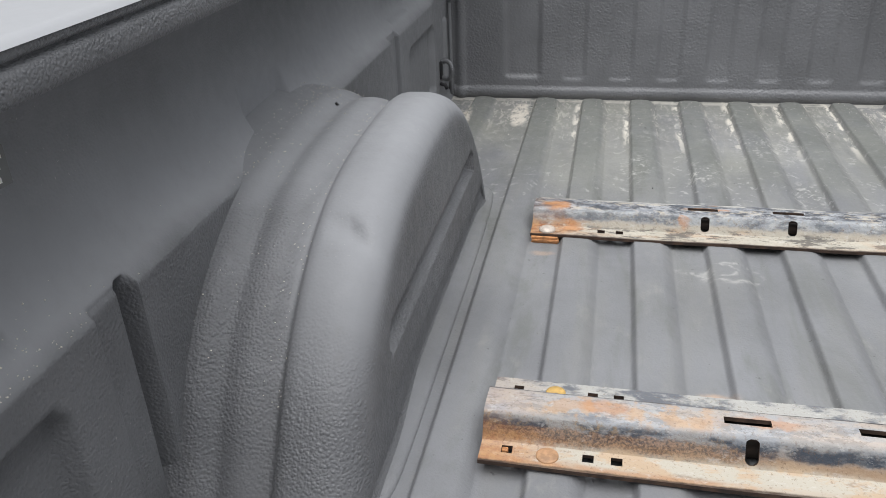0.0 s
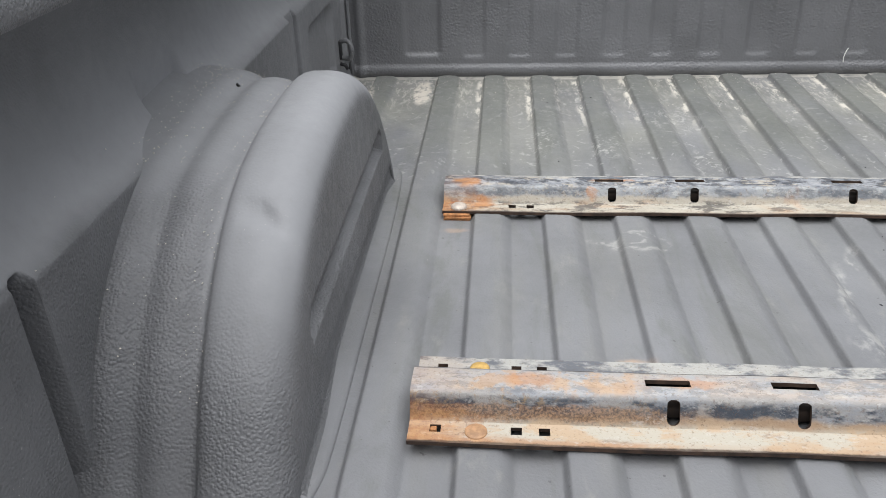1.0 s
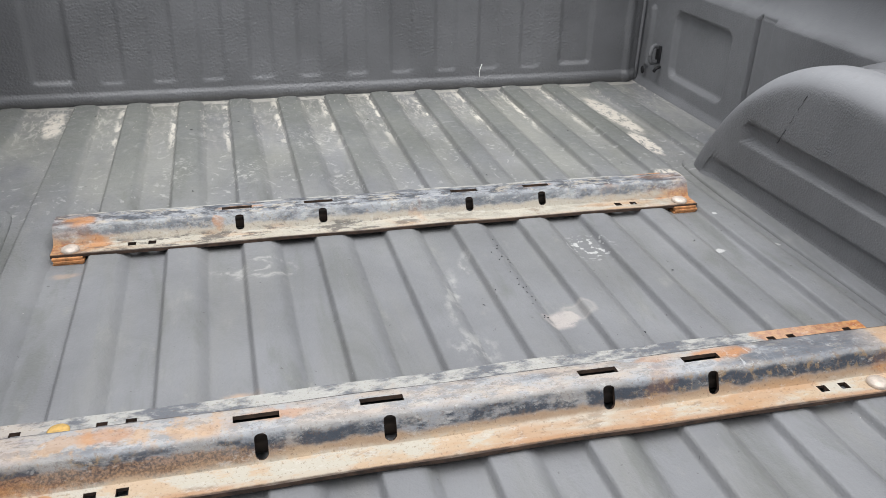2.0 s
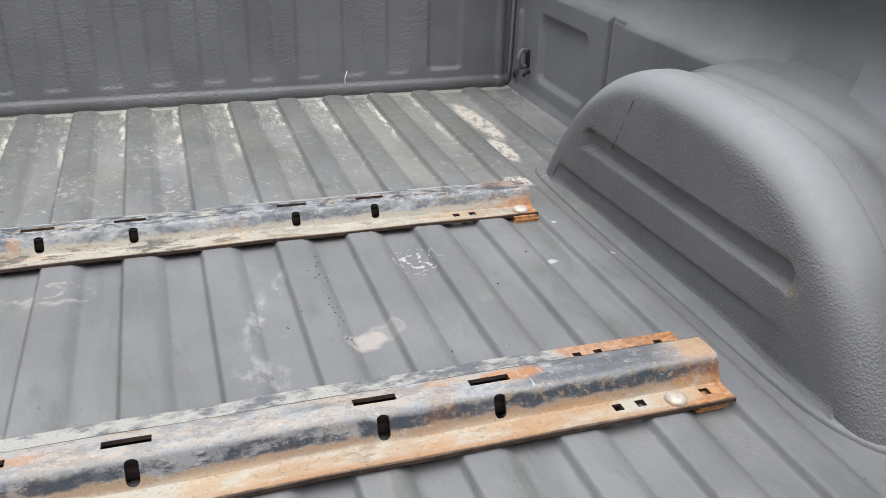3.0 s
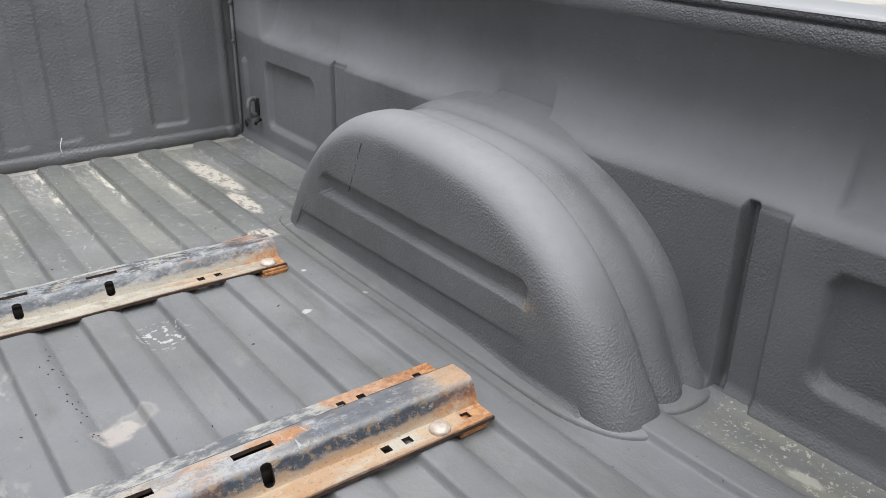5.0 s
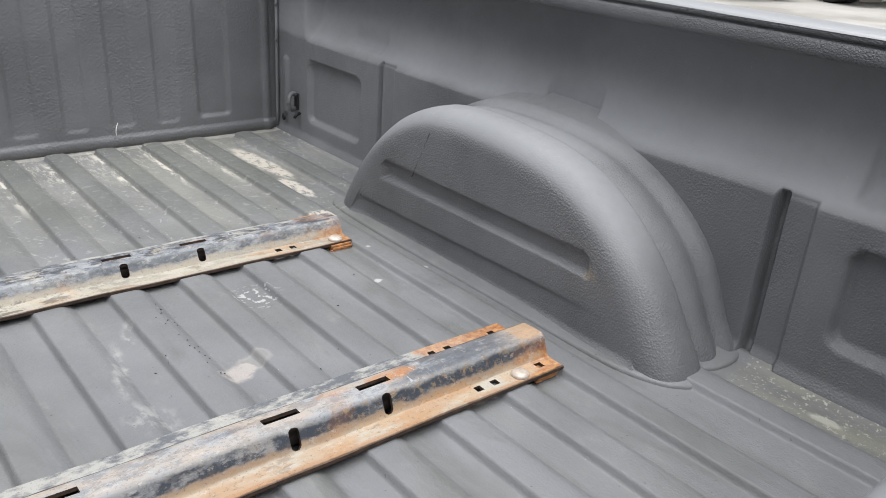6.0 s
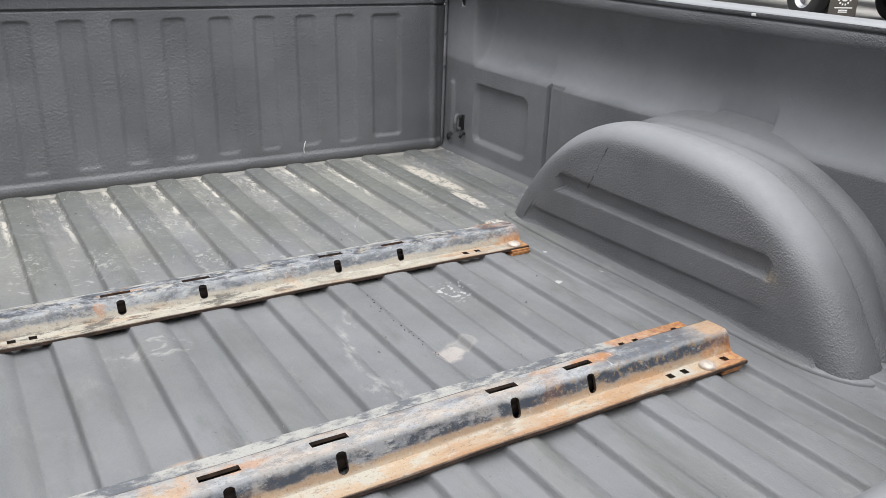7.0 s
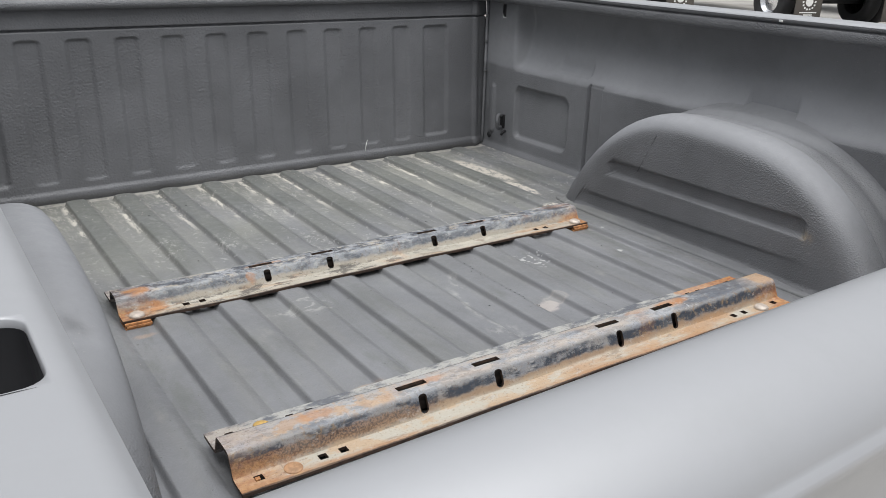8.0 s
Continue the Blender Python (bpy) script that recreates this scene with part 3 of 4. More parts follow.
def floor_height(x, y):
    h = 0 * x
    for c in RIBS:
        d = x - c
        # each rib stops short of the front wall in a rounded end
        end = 1.314 - 0.018 * (1 - np.sqrt(np.clip(1 - (d / 0.035) ** 2, 0, 1)))
        h = np.maximum(h, np.where(d < 0, 1 - sst(0.0245, 0.0330, -d), 1 - np.clip((d - 0.012) / 0.0225, 0, 1) ** 1.6) * (1 - sst(end - 0.011, end, y)))
    z = -VALLEY * (1 - h)
    # the sheet curls up where it meets the sides and the front
    z = z + 0.010 * sst(0.815, 0.842, np.abs(x))
    return z + 0.0009 * np.sin(9 * y + 3) * np.sin(7 * x)


xs = sorted({round(c + s * o, 4) for c in RIBS for s in (-1, 1) for o in (0.0, 0.014, 0.019, 0.0215, 0.0235, 0.0255, 0.0275, 0.0295, 0.0315, 0.0335, 0.037, 0.046)} | {-0.845, -0.835, -0.825, -0.815, 0.815, 0.825, 0.835, 0.845, 0.64, 0.655, -0.645, -0.66, 0.775, 0.79, 0.805, -0.79, -0.805})
ys = list(np.linspace(BACK - 0.012, 1.28, 70)) + list(np.linspace(1.283, FRONT + 0.004, 28))
grid("bed_floor", xs, ys, lambda u, v: (u, v, floor_height(u, v)), M_FLOOR, truck, "ribbed steel floor under worn grey liner", thick=0.003)


def side_offset(y, z, rear=0.0):
    """How far the side wall stands from the middle of the bed."""
    soft = lambda a, b: sst(a - 0.006, a + 0.006, y) * (1 - sst(b - 0.004, b + 0.004, y))
    pad, front_pad, end_pad = soft(0.215, 0.345), soft(0.865, 1.0), soft(-0.70, -0.262)
    pillar = sst(1.150, 1.185, y)
    rise = lambda h: 0.022 * (1 - (1 - np.clip((h - 0.257) / 0.050, 0, 1)) ** 2.4) + 0.042 * (1 - (1 - np.clip((h - 0.262) / 0.206, 0, 1)) ** 1.7)
    # over the wheel a short notch stands upright in the slope
    ledge = rise(z) + pad * np.maximum(rise(0.330) + 0.002 - rise(z), 0) * sst(0.276, 0.284, z) + front_pad * 0.009 * sst(0.272, 0.284, z) * (1 - sst(0.288, 0.335, z)) + end_pad * 0.015 * sst(0.272, 0.284, z) * (1 - sst(0.30, 0.39, z))
    ledge = ledge - 0.030 * np.clip((z - 0.385) / 0.085, 0, 1) ** 2
    x = 0.836 + ledge * (1 - pillar)
    x = x + 0.015 * rrect(y, z, 0.918, 1.168, 0.045, 0.212, 0.024, 0.009)
    # the pressed panels are cut in sharply along their tops
    x = x + 0.011 * rrect(y, z, 0.935, 1.158, 0.2035, 0.2125, 0.004, 0.004)
    x = x + 0.009 * rrect(y, z, -0.605, -0.290 + rear, 0.2110, 0.2200, 0.004, 0.004)
    x = x + 0.021 * rrect(y, z, -0.62, -0.278 + rear, 0.062, 0.220, 0.028, 0.011)
    # a narrow pressed groove with a shallow strip beside it
    low = 1 - sst(0.258, 0.268, z)
    for c in (-0.166 + rear, 0.843):
        wide = 0.011 if c < 0 else 0.0065
        x = x + 2.3 * wide * low * (1 - sst(0.3 * wide, wide, np.abs(y - c)))
        x = x + 0.009 * low * sst(c - 0.058, c - 0.050, y) * (1 - sst(c - 0.010, c, y))
    x = x - 0.008 * rrect(y, z, 1.264, 1.296, 0.040, 0.206, 0.015, 0.009)
    x = x - 0.010 * (1 - sst(-0.012, 0.014, z))
    return x + 0.0010 * np.sin(11 * y) * np.sin(13 * z)


yw = np.arange(BACK - 0.004, FRONT + 0.003, 0.0045)
yw = np.unique(np.round(np.concatenate([yw] + [np.arange(c - 0.058, c + 0.014, 0.0018) for c in (-0.166, -0.133, 0.843)]), 4))
zw = np.concatenate([np.arange(-0.016, 0.25, 0.0045), np.arange(0.25, 0.30, 0.0025), np.arange(0.30, TOPZ + 0.004, 0.005)])
slot = lambda u, v: (np.abs(u - 1.241) < 0.011) & (np.abs(v - 0.434) < 0.019)
for s in (1, -1):
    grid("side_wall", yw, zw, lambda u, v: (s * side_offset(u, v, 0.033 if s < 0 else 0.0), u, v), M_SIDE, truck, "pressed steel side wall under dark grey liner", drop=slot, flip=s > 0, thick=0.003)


def front_offset(x, z):
    y = FRONT - 0.004 + 0.018 * np.clip(z / 0.4, 0, 1.2)
    for c in (0.058, 0.174, 0.2895, 0.4045, 0.520):
        for s in (-1, 1):
            y = y + 0.0066 * rrect(x, z, s * c - 0.031, s * c + 0.031, 0.036, 0.391, 0.014, 0.008) * (0.55 + 0.45 * sst(0.035, 0.10, z))
    for s in (-1, 1):
        y = y + 0.008 * rrect(x, z, s * 0.648 - 0.048, s * 0.648 + 0.048, 0.040, 0.390, 0.014, 0.009)
        y = y - 0.006 * rrect(x, z, s * 0.805 - 0.012, s * 0.805 + 0.012, -0.1, 0.6, 0.001, 0.005)
    y = y + 0.009 * (1 - sst(0.0012, 0.0042, np.abs(z - 0.411)))
    y = y - 0.007 * np.clip(1 - ((z - 0.006) / 0.013) ** 2, 0, 1) ** 0.5
    return y + 0.0008 * np.sin(8 * x + 1) * np.sin(12 * z)


xf = np.arange(-0.845, 0.8451, 0.005)
zf = np.concatenate([np.arange(-0.016, 0.06, 0.004), np.arange(0.06, 0.37, 0.008), np.arange(0.37, TOPZ + 0.004, 0.0016)])
front = grid("front_wall", xf, zf, lambda u, v: (u, front_offset(u, v), v), M_WALL, truck, "ribbed front wall with pebbled grey liner", thick=0.003)
cap_prof = [(0.032, 0.459), (0.002, 0.459), (-0.004, 0.463), (-0.006, 0.470), (-0.004, 0.478), (0.004, 0.484), (0.070, 0.487), (0.078, 0.480), (0.078, 0.40)]
sweep("front_cap", cap_prof, (-0.86, -0.4, 0, 0.4, 0.86), lambda s, a, b: (s, FRONT + a, b), M_LIP, truck, "rolled top edge of the front wall")

# wheel wells: a rounded arch carried from the face to the side wall
ARCH = [(-0.168, -0.016), (-0.155, 0.010), (-0.128, 0.050), (-0.101, 0.092), (-0.070, 0.131), (-0.034, 0.168), (0.010, 0.203), (0.060, 0.233), (0.115, 0.254), (0.190, 0.268), (0.290, 0.275), (0.385, 0.274), (0.455, 0.261), (0.530, 0.227), (0.595, 0.177), (0.650, 0.118), (0.700, 0.045), (0.732, -0.016)]


def smooth_path(pts, n):
    """Catmull-Rom through the points, n steps a span."""
    out = []
    for i in range(len(pts) - 1):
        p = [Vector(pts[max(0, min(len(pts) - 1, i + k))]) for k in (-1, 0, 1, 2)]
        for j in range(n):
            t = j / n
            out.append(0.5 * ((2 * p[1]) + (p[2] - p[0]) * t + (2 * p[0] - 5 * p[1] + 4 * p[2] - p[3]) * t * t + (3 * p[1] - p[0] - 3 * p[2] + p[3]) * t ** 3))
    return out + [Vector(pts[-1])]


def wheel_well(s, dent):
    path = np.array([tuple(v) for v in smooth_path(ARCH, 6)])
    tan = np.gradient(path, axis=0)
    tan /= np.linalg.norm(tan, axis=1)[:, None]
    inn = np.stack([tan[:, 1], -tan[:, 0]], -1)
    FACE = 0.645
    R = 0.053
    cross = [(0.905, 0.0020), (0.885, 0.0045), (0.874, 0.0058), (0.866, 0.0065), (0.858, 0.0073), (0.850, 0.0078), (0.844, 0.0078), (0.838, 0.0075), (0.832, 0.0065), (0.823, 0.0060), (0.814, 0.0088), (0.807, 0.0132), (0.801, 0.0152), (0.795, 0.0140), (0.787, 0.0098), (0.776, 0.0078), (0.766, 0.0085), (0.757, 0.0115), (0.7500, 0.0155), (0.7445, 0.0180), (0.7405, 0.0178), (0.7375, 0.0130), (0.7345, 0.0055), (0.7310, 0.0018), (0.7260, -0.0010), (0.7180, -0.0028)]
    cross += [(FACE + R - R * math.sin(math.radians(a)) ** 0.84, R - R * math.cos(math.radians(a)) ** 0.84 - 0.003 * (1 - a / 90)) for a in [0, 3] + list(range(6, 85, 6)) + [87, 89, 89.9]]
    # the outer band climbs towards the ledge over the crown
    crown = sst(0.02, 0.15, path[:, 1]) * (1 - 0.5 * sst(0.17, 0.26, path[:, 1]))
    ledge = sst(0.18, 0.262, path[:, 1])
    rows = []
    for x, d in cross:
        d = d - 0.017 * float(sst(0.748, 0.838, np.array(x))) * crown - 0.011 * max(0.0, (x - 0.800) / 0.060) ** 1.8 * ledge
        yy, zz = path[:, 0] + inn[:, 0] * d, path[:, 1] + inn[:, 1] * d
        if dent and 0.66 < x < 0.735:
            k = np.exp(-(((yy - 0.052 - 0.5 * (x - 0.69)) / 0.010) ** 2 + ((x - 0.690) / 0.020) ** 2))
            yy, zz = yy + 0.006 * k, zz - 0.010 * k
        rows.append(np.stack([np.full(len(path), s * x), yy, np.maximum(zz, -0.016)], -1))
    ly, lz = rows[-1][:, 1], rows[-1][:, 2]
    deep = 72
    for r in range(1, deep + 1):
        zz = lz + (-0.016 - lz) * r / deep
        ch = rrect(ly, zz, 0.012, 0.556, 0.100, 0.139, 0.010, 0.0045)
        foot = (1 - sst(0.035, 0.042, zz - 0.010 + 0.02 * np.clip(ly, 0, 0.6))) * (1 - sst(0.60, 0.70, ly)) * sst(-0.03, 0.17, ly)
        xx = FACE + 0.013 * ch + 0.007 * foot - 0.010 * (1 - sst(-0.014, 0.006, zz))
        rows.append(np.stack([s * xx, ly, zz], -1))
    P = np.array(rows)
    n, m = P.shape[:2]
    idx = np.arange(n * m).reshape(n, m)
    q = np.stack([idx[:-1, :-1], idx[1:, :-1], idx[1:, 1:], idx[:-1, 1:]], -1).reshape(-1, 4)
    if s < 0:
        q = q[:, ::-1]
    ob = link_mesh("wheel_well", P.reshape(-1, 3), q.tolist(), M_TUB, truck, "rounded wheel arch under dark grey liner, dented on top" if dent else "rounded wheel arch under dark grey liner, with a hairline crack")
    # the welded flange round its foot
    foot = [(0.652, 0.732), (0.640, 0.69), (0.634, 0.50), (0.634, 0.20), (0.634, -0.02), (0.640, -0.09), (0.660, -0.145), (0.690, -0.172), (0.720, -0.172), (0.742, -0.150), (0.765, -0.160), (0.800, -0.164), (0.835, -0.158)]
    fp = smooth_path(foot, 5)
    prof = [(-0.008, -0.016), (-0.0082, -0.0100), (-0.0062, -0.0068), (-0.001, -0.0050), (0.007, -0.0040), (0.018, 0.0010), (0.034, 0.012)]
    pts = []
    for i, p in enumerate(fp):
        t = (fp[min(i + 1, len(fp) - 1)] - fp[max(i - 1, 0)]).normalized()
        out = Vector((t.y, -t.x))
        pts.append([(s * (p.x - out.x * a), p.y - out.y * a, b) for a, b in prof])
    k = len(prof)
    verts = [v for row in pts for v in row]
    faces = [(i * k + j, i * k + j + 1, (i + 1) * k + j + 1, (i + 1) * k + j) for i in range(len(pts) - 1) for j in range(k - 1)]
    link_mesh("base_flange", verts, faces, M_FLOOR, ob, "thin welded flange at the foot")
    return ob


well_r = wheel_well(1, False)
well_l = wheel_well(-1, True)
# a hairline crack in the liner of one well
crack = [(0.6446 + 0.0002 * math.sin(i * 2.1), 0.414 + 0.0024 * i + 0.0006 * math.sin(i * 1.7) + 0.0006 * math.sin(i * 4.1), 0.228 - 0.00515 * i) for i in range(20)]
for a, b, r in ((0, 3, 0.0006), (2, 7, 0.00035), (8, 12, 0.0003), (13, 18, 0.00045), (17, 20, 0.0010)):
    part("crack", tube_bm(crack[a:b], r, 5), M_HOLE, well_r, "dark hairline crack")

# bed rails: a lined inner lip below painted steel
LIP = [(0.886, 0.4685), (0.800, 0.4680), (0.792, 0.4640), (0.784, 0.4625), (0.7765, 0.4650), (0.7740, 0.4715), (0.7740, 0.4820), (0.7755, 0.4860), (0.7820, 0.4878), (0.7825, 0.4900), (0.7760, 0.4915), (0.7740, 0.4945), (0.7745, 0.4985)]
SKIN = [(0.7745, 0.4985), (0.7765, 0.5015), (0.780, 0.5035), (0.800, 0.5045), (0.860, 0.5040), (0.890, 0.5010), (0.915, 0.4920), (0.930, 0.4750), (0.938, 0.440), (0.945, 0.36), (0.952, 0.20), (0.955, 0.02), (0.952, -0.16), (0.944, -0.30), (0.925, -0.42), (0.90, -0.43)]
for s in (1, -1):
    st = list(np.linspace(BACK - 0.055, FRONT + 0.085, 60))
    out, lift = (0.026, 0.0) if s > 0 else (0.0, 0.006)
    rail = sweep("bed_rail", LIP, st, lambda t, a, b: (s * (a + out - 0.0012 * math.sin(t * 9)), t, b + lift + 0.0010 * math.sin(t * 6 + 1)), M_LIP, truck, "inner rail lip with coarse pebbled liner")
    if s > 0:
        part("paint_chip", box_bm(0.7998, 0.247, 0.4950, 0.002, 0.010, 0.005, 0.0008), M_WHITE, rail, "small white chip in the liner")
        sweep("bed_side", SKIN, st, lambda t, a, b: (a + out * min(1.0, max(0.0, (0.93 - a) / 0.12)), t, b), M_PAINT, truck, "white painted outer side of the bed")
    else:
        # the same skin with a stake pocket cut into its top near the tailgate
        px = [-0.930, -0.915, -0.890, -0.860, -0.846, -0.842, -0.788, -0.784, -0.780, -0.7760, -0.7732]
        zz = lambda v: np.interp(-v, [0.7745, 0.7765, 0.780, 0.800, 0.860, 0.890, 0.915, 0.930], [0.4985, 0.5015, 0.5035, 0.5045, 0.504, 0.501, 0.492, 0.475])
        yy = sorted(list(np.linspace(BACK - 0.055, FRONT + 0.085, 40)) + [-0.579, -0.575, -0.525, -0.521])
        cut = lambda u, v: (u > -0.579) & (u < -0.521) & (v > -0.846) & (v < -0.784)
        sk = grid("bed_side", yy, px, lambda u, v: (v, u, zz(v) + lift), M_PAINT, truck, "white painted bed rail with an open stake pocket", drop=cut)
        sweep("outer_skin", SKIN[7:], yy, lambda t, a, b: (-a, t, b + lift), M_PAINT, sk)
        far_out = lambda w, square: 1 / max(abs(math.cos(w)), abs(math.sin(w))) if square else 1
        ring = lambda o, c=False: [(-0.815 + a * 0.020 + (0.011 + o) * math.cos(w) * far_out(w, c), -0.550 + b * 0.018 + (0.011 + o) * math.sin(w) * far_out(w, c)) for a, b, q in ((1, 1, 0), (-1, 1, 1), (-1, -1, 2), (1, -1, 3)) for w in [radians(90 * q + 15 * k) for k in range(7)]]
        levels = [[(x, y, zz(x) + lift + h) for x, y in ring(o, c)] for o, h, c in ((0, 0, True), (-0.0006, 0, False), (-0.0012, -0.0007, False), (-0.0015, -0.0040, False))]
        well_hole = [[(x, y, z) for x, y in ring(-0.0016)] for z in (0.5065, 0.43)]
        for name, lv, material, note in (("pocket_rim", levels, M_PAINT, "folded painted rim"), ("stake_pocket", well_hole, M_HOLE, "dark open stake pocket")):
            n = len(lv[0])
            fs = [(a * n + i, a * n + (i + 1) % n, (a + 1) * n + (i + 1) % n, (a + 1) * n + i) for a in range(len(lv) - 1) for i in range(n)]
            if material is M_HOLE:
                fs.append(tuple(range(n, 2 * n)))
            link_mesh(name, [v for row in lv for v in row], fs, material, sk, note)
        part("pocket_clip", box_bm(-0.815, -0.526, 0.47, 0.03, 0.006, 0.02, 0.002), M_DARK, sk)

# tailgate, shut
TG = [(-0.639, -0.02), (-0.639, 0.478), (-0.641, 0.488), (-0.645, 0.496), (-0.652, 0.5005), (-0.661, 0.502), (-0.668, 0.5015), (-0.677, 0.4995), (-0.686, 0.4960), (-0.694, 0.4905), (-0.7025, 0.484), (-0.706, 0.4780), (-0.7070, 0.4755), (-0.7100, 0.4747), (-0.7108, 0.4715), (-0.709, 0.467), (-0.706, 0.44), (-0.704, 0.40), (-0.704, 0.10), (-0.704, -0.10), (-0.68, -0.12), (-0.645, -0.10)]
tailgate = sweep("tailgate", TG, (-0.757, -0.755, -0.745, -0.4, 0, 0.4, 0.745, 0.755, 0.757), lambda s, a, b: (s, -0.675 + (a + 0.675) * (0.93 if abs(s) > 0.756 else 1), b), M_PAINT, truck, "shut tailgate with a smooth rounded pale top", closed=True, caps=True)

# tie-down rings near the front corners
for s in (1, -1):
    pr = [(s * 0.835, 1.226, 0.107), (s * 0.823, 1.224, 0.111), (s * 0.812, 1.219, 0.107), (s * 0.807, 1.215, 0.097), (s * 0.806, 1.214, 0.086), (s * 0.809, 1.215, 0.075), (s * 0.817, 1.220, 0.068), (s * 0.834, 1.226, 0.069)]
    ringp = part("tie_down_ring", tube_bm([tuple(v) for v in smooth_path(pr, 4)], 0.0058, 10), M_TUB, truck, "lined steel tie-down ring")
    # solid near-black pieces give the openings their shade by colour
    part("ring_plate", box_bm(s * 0.8345, 1.222, 0.090, 0.004, 0.022, 0.044, 0.001), M_HOLE, ringp, "near-black plate standing in for shade behind the ring")
    part("stay", tube_bm([(s * 0.834, 1.205, 0.060), (s * 0.822, 1.203, 0.057), (s * 0.818, 1.205, 0.048)], 0.0045, 8), M_HOLE, ringp, "dark hook below the ring")
    hole = part("slot_pocket", box_bm(s * 0.852, 1.241, 0.434, 0.024, 0.026, 0.042), M_HOLE, truck, "near-black block standing in for shade in the corner post slot", smooth=False)
    part("slot_edge", tube_bm([(s * 0.8385, 1.241 + d, 0.4175 - h) for d, h in ((-0.010, 0.0), (-0.005, 0.003), (0.004, 0.003), (0.010, 0.0), (0.0112, -0.010))], 0.0022, 6), M_WHITE, hole, "bare white painted edge")
    part("drain_hole", lathe_bm([(0.0, 0.0), (0.009, 0.0), (0.010, 0.0015), (0.0, 0.0015)], 16, Matrix.Translation((s * 0.8275, 1.279, 0.034)) @ Matrix.Rotation(radians(-90 * s), 4, "Y")), M_HOLE, truck, "small near-black disc standing in for a drain hole")
    for z in (0.420, 0.334, 0.240):
        part("corner_screw", lathe_bm([(0.0, 0.0), (0.0055, 0.0), (0.0058, 0.003), (0.004, 0.0062), (0.0, 0.0068)], 12, Matrix.Translation((s * 0.826, 1.318, z)) @ Matrix.Rotation(radians(90), 4, "X")), M_WALL, truck, "small round screw head in the corner")
    part("corner_seam", tube_bm([(s * 0.829, 1.320, z) for z in np.linspace(0.0, 0.465, 12)], 0.0045, 8), M_SIDE, truck, "raised corner seam")

# supplier's sticker on one side wall
SY, SZ = -0.231, 0.388
sx = -float(side_offset(np.array(SY), np.array(SZ + 0.017), 0.033)) + 0.003
stick = part("sticker", box_bm(sx, SY, SZ, 0.0012, 0.118, 0.034, 0.0), M_STICK, truck, "small dark film sticker with white print", smooth=False)
for dy, dz, wy, hz in ((0.052, 0.009, 0.003, 0.003), (0.045, 0.004, 0.008, 0.009), (0.034, 0.003, 0.009, 0.011), (0.022, 0.004, 0.009, 0.009), (0.008, 0.004, 0.010, 0.010), (-0.010, 0.004, 0.011, 0.009), (-0.030, 0.004, 0.012, 0.010)):
    part("print", box_bm(sx + 0.0012, SY + dy, SZ + dz, 0.0008, wy, hz), M_WHITE, stick, smooth=False)
for dy, wy in ((0.040, 0.014), (0.022, 0.010), (0.005, 0.014)):
    part("print", box_bm(sx + 0.0012, SY + dy, SZ - 0.0085, 0.0008, wy, 0.0045), M_WHITE, stick, smooth=False)

# rear wheels carrying the bed
def tyre_bm(r, w, m):
    return lathe_bm([(r * 0.58, -w * 0.40), (r * 0.66, -w * 0.48), (r * 0.86, -w * 0.50), (r * 0.955, -w * 0.45), (r, -w * 0.36), (r, w * 0.36), (r * 0.955, w * 0.45), (r * 0.86, w * 0.50), (r * 0.66, w * 0.48), (r * 0.58, w * 0.40)], 40, m)


def rim_bm(r, w, m):
    return lathe_bm([(r * 0.60, -w * 0.42), (r * 0.57, -w * 0.40), (r * 0.53, -w * 0.10), (r * 0.44, -w * 0.05), (r * 0.30, -w * 0.16), (r * 0.20, -w * 0.30), (r * 0.16, -w * 0.40), (0.0, -w * 0.42)], 32, m)


for s in (1, -1):
    at = Matrix.Translation((s * 0.80, 0.27, GROUND + 0.38)) @ Matrix.Rotation(radians(90 * -s), 4, "Y")
    tyre = part("tyre", tyre_bm(0.38, 0.25, at), M_BLACK, truck, "black road tyre")
    part("rim", rim_bm(0.38, 0.25, at @ Matrix.Rotation(radians(180), 4, "X")), M_CHROME, tyre, "polished metal rim")
part("axle", tube_bm([(-0.78, 0.27, GROUND + 0.38), (0.78, 0.27, GROUND + 0.38)], 0.045, 14), M_DARK, truck)
for s in (1, -1):
    part("chassis_beam", box_bm(s * 0.45, 0.35, -0.15, 0.08, 2.1, 0.22, 0.01), M_DARK, truck)


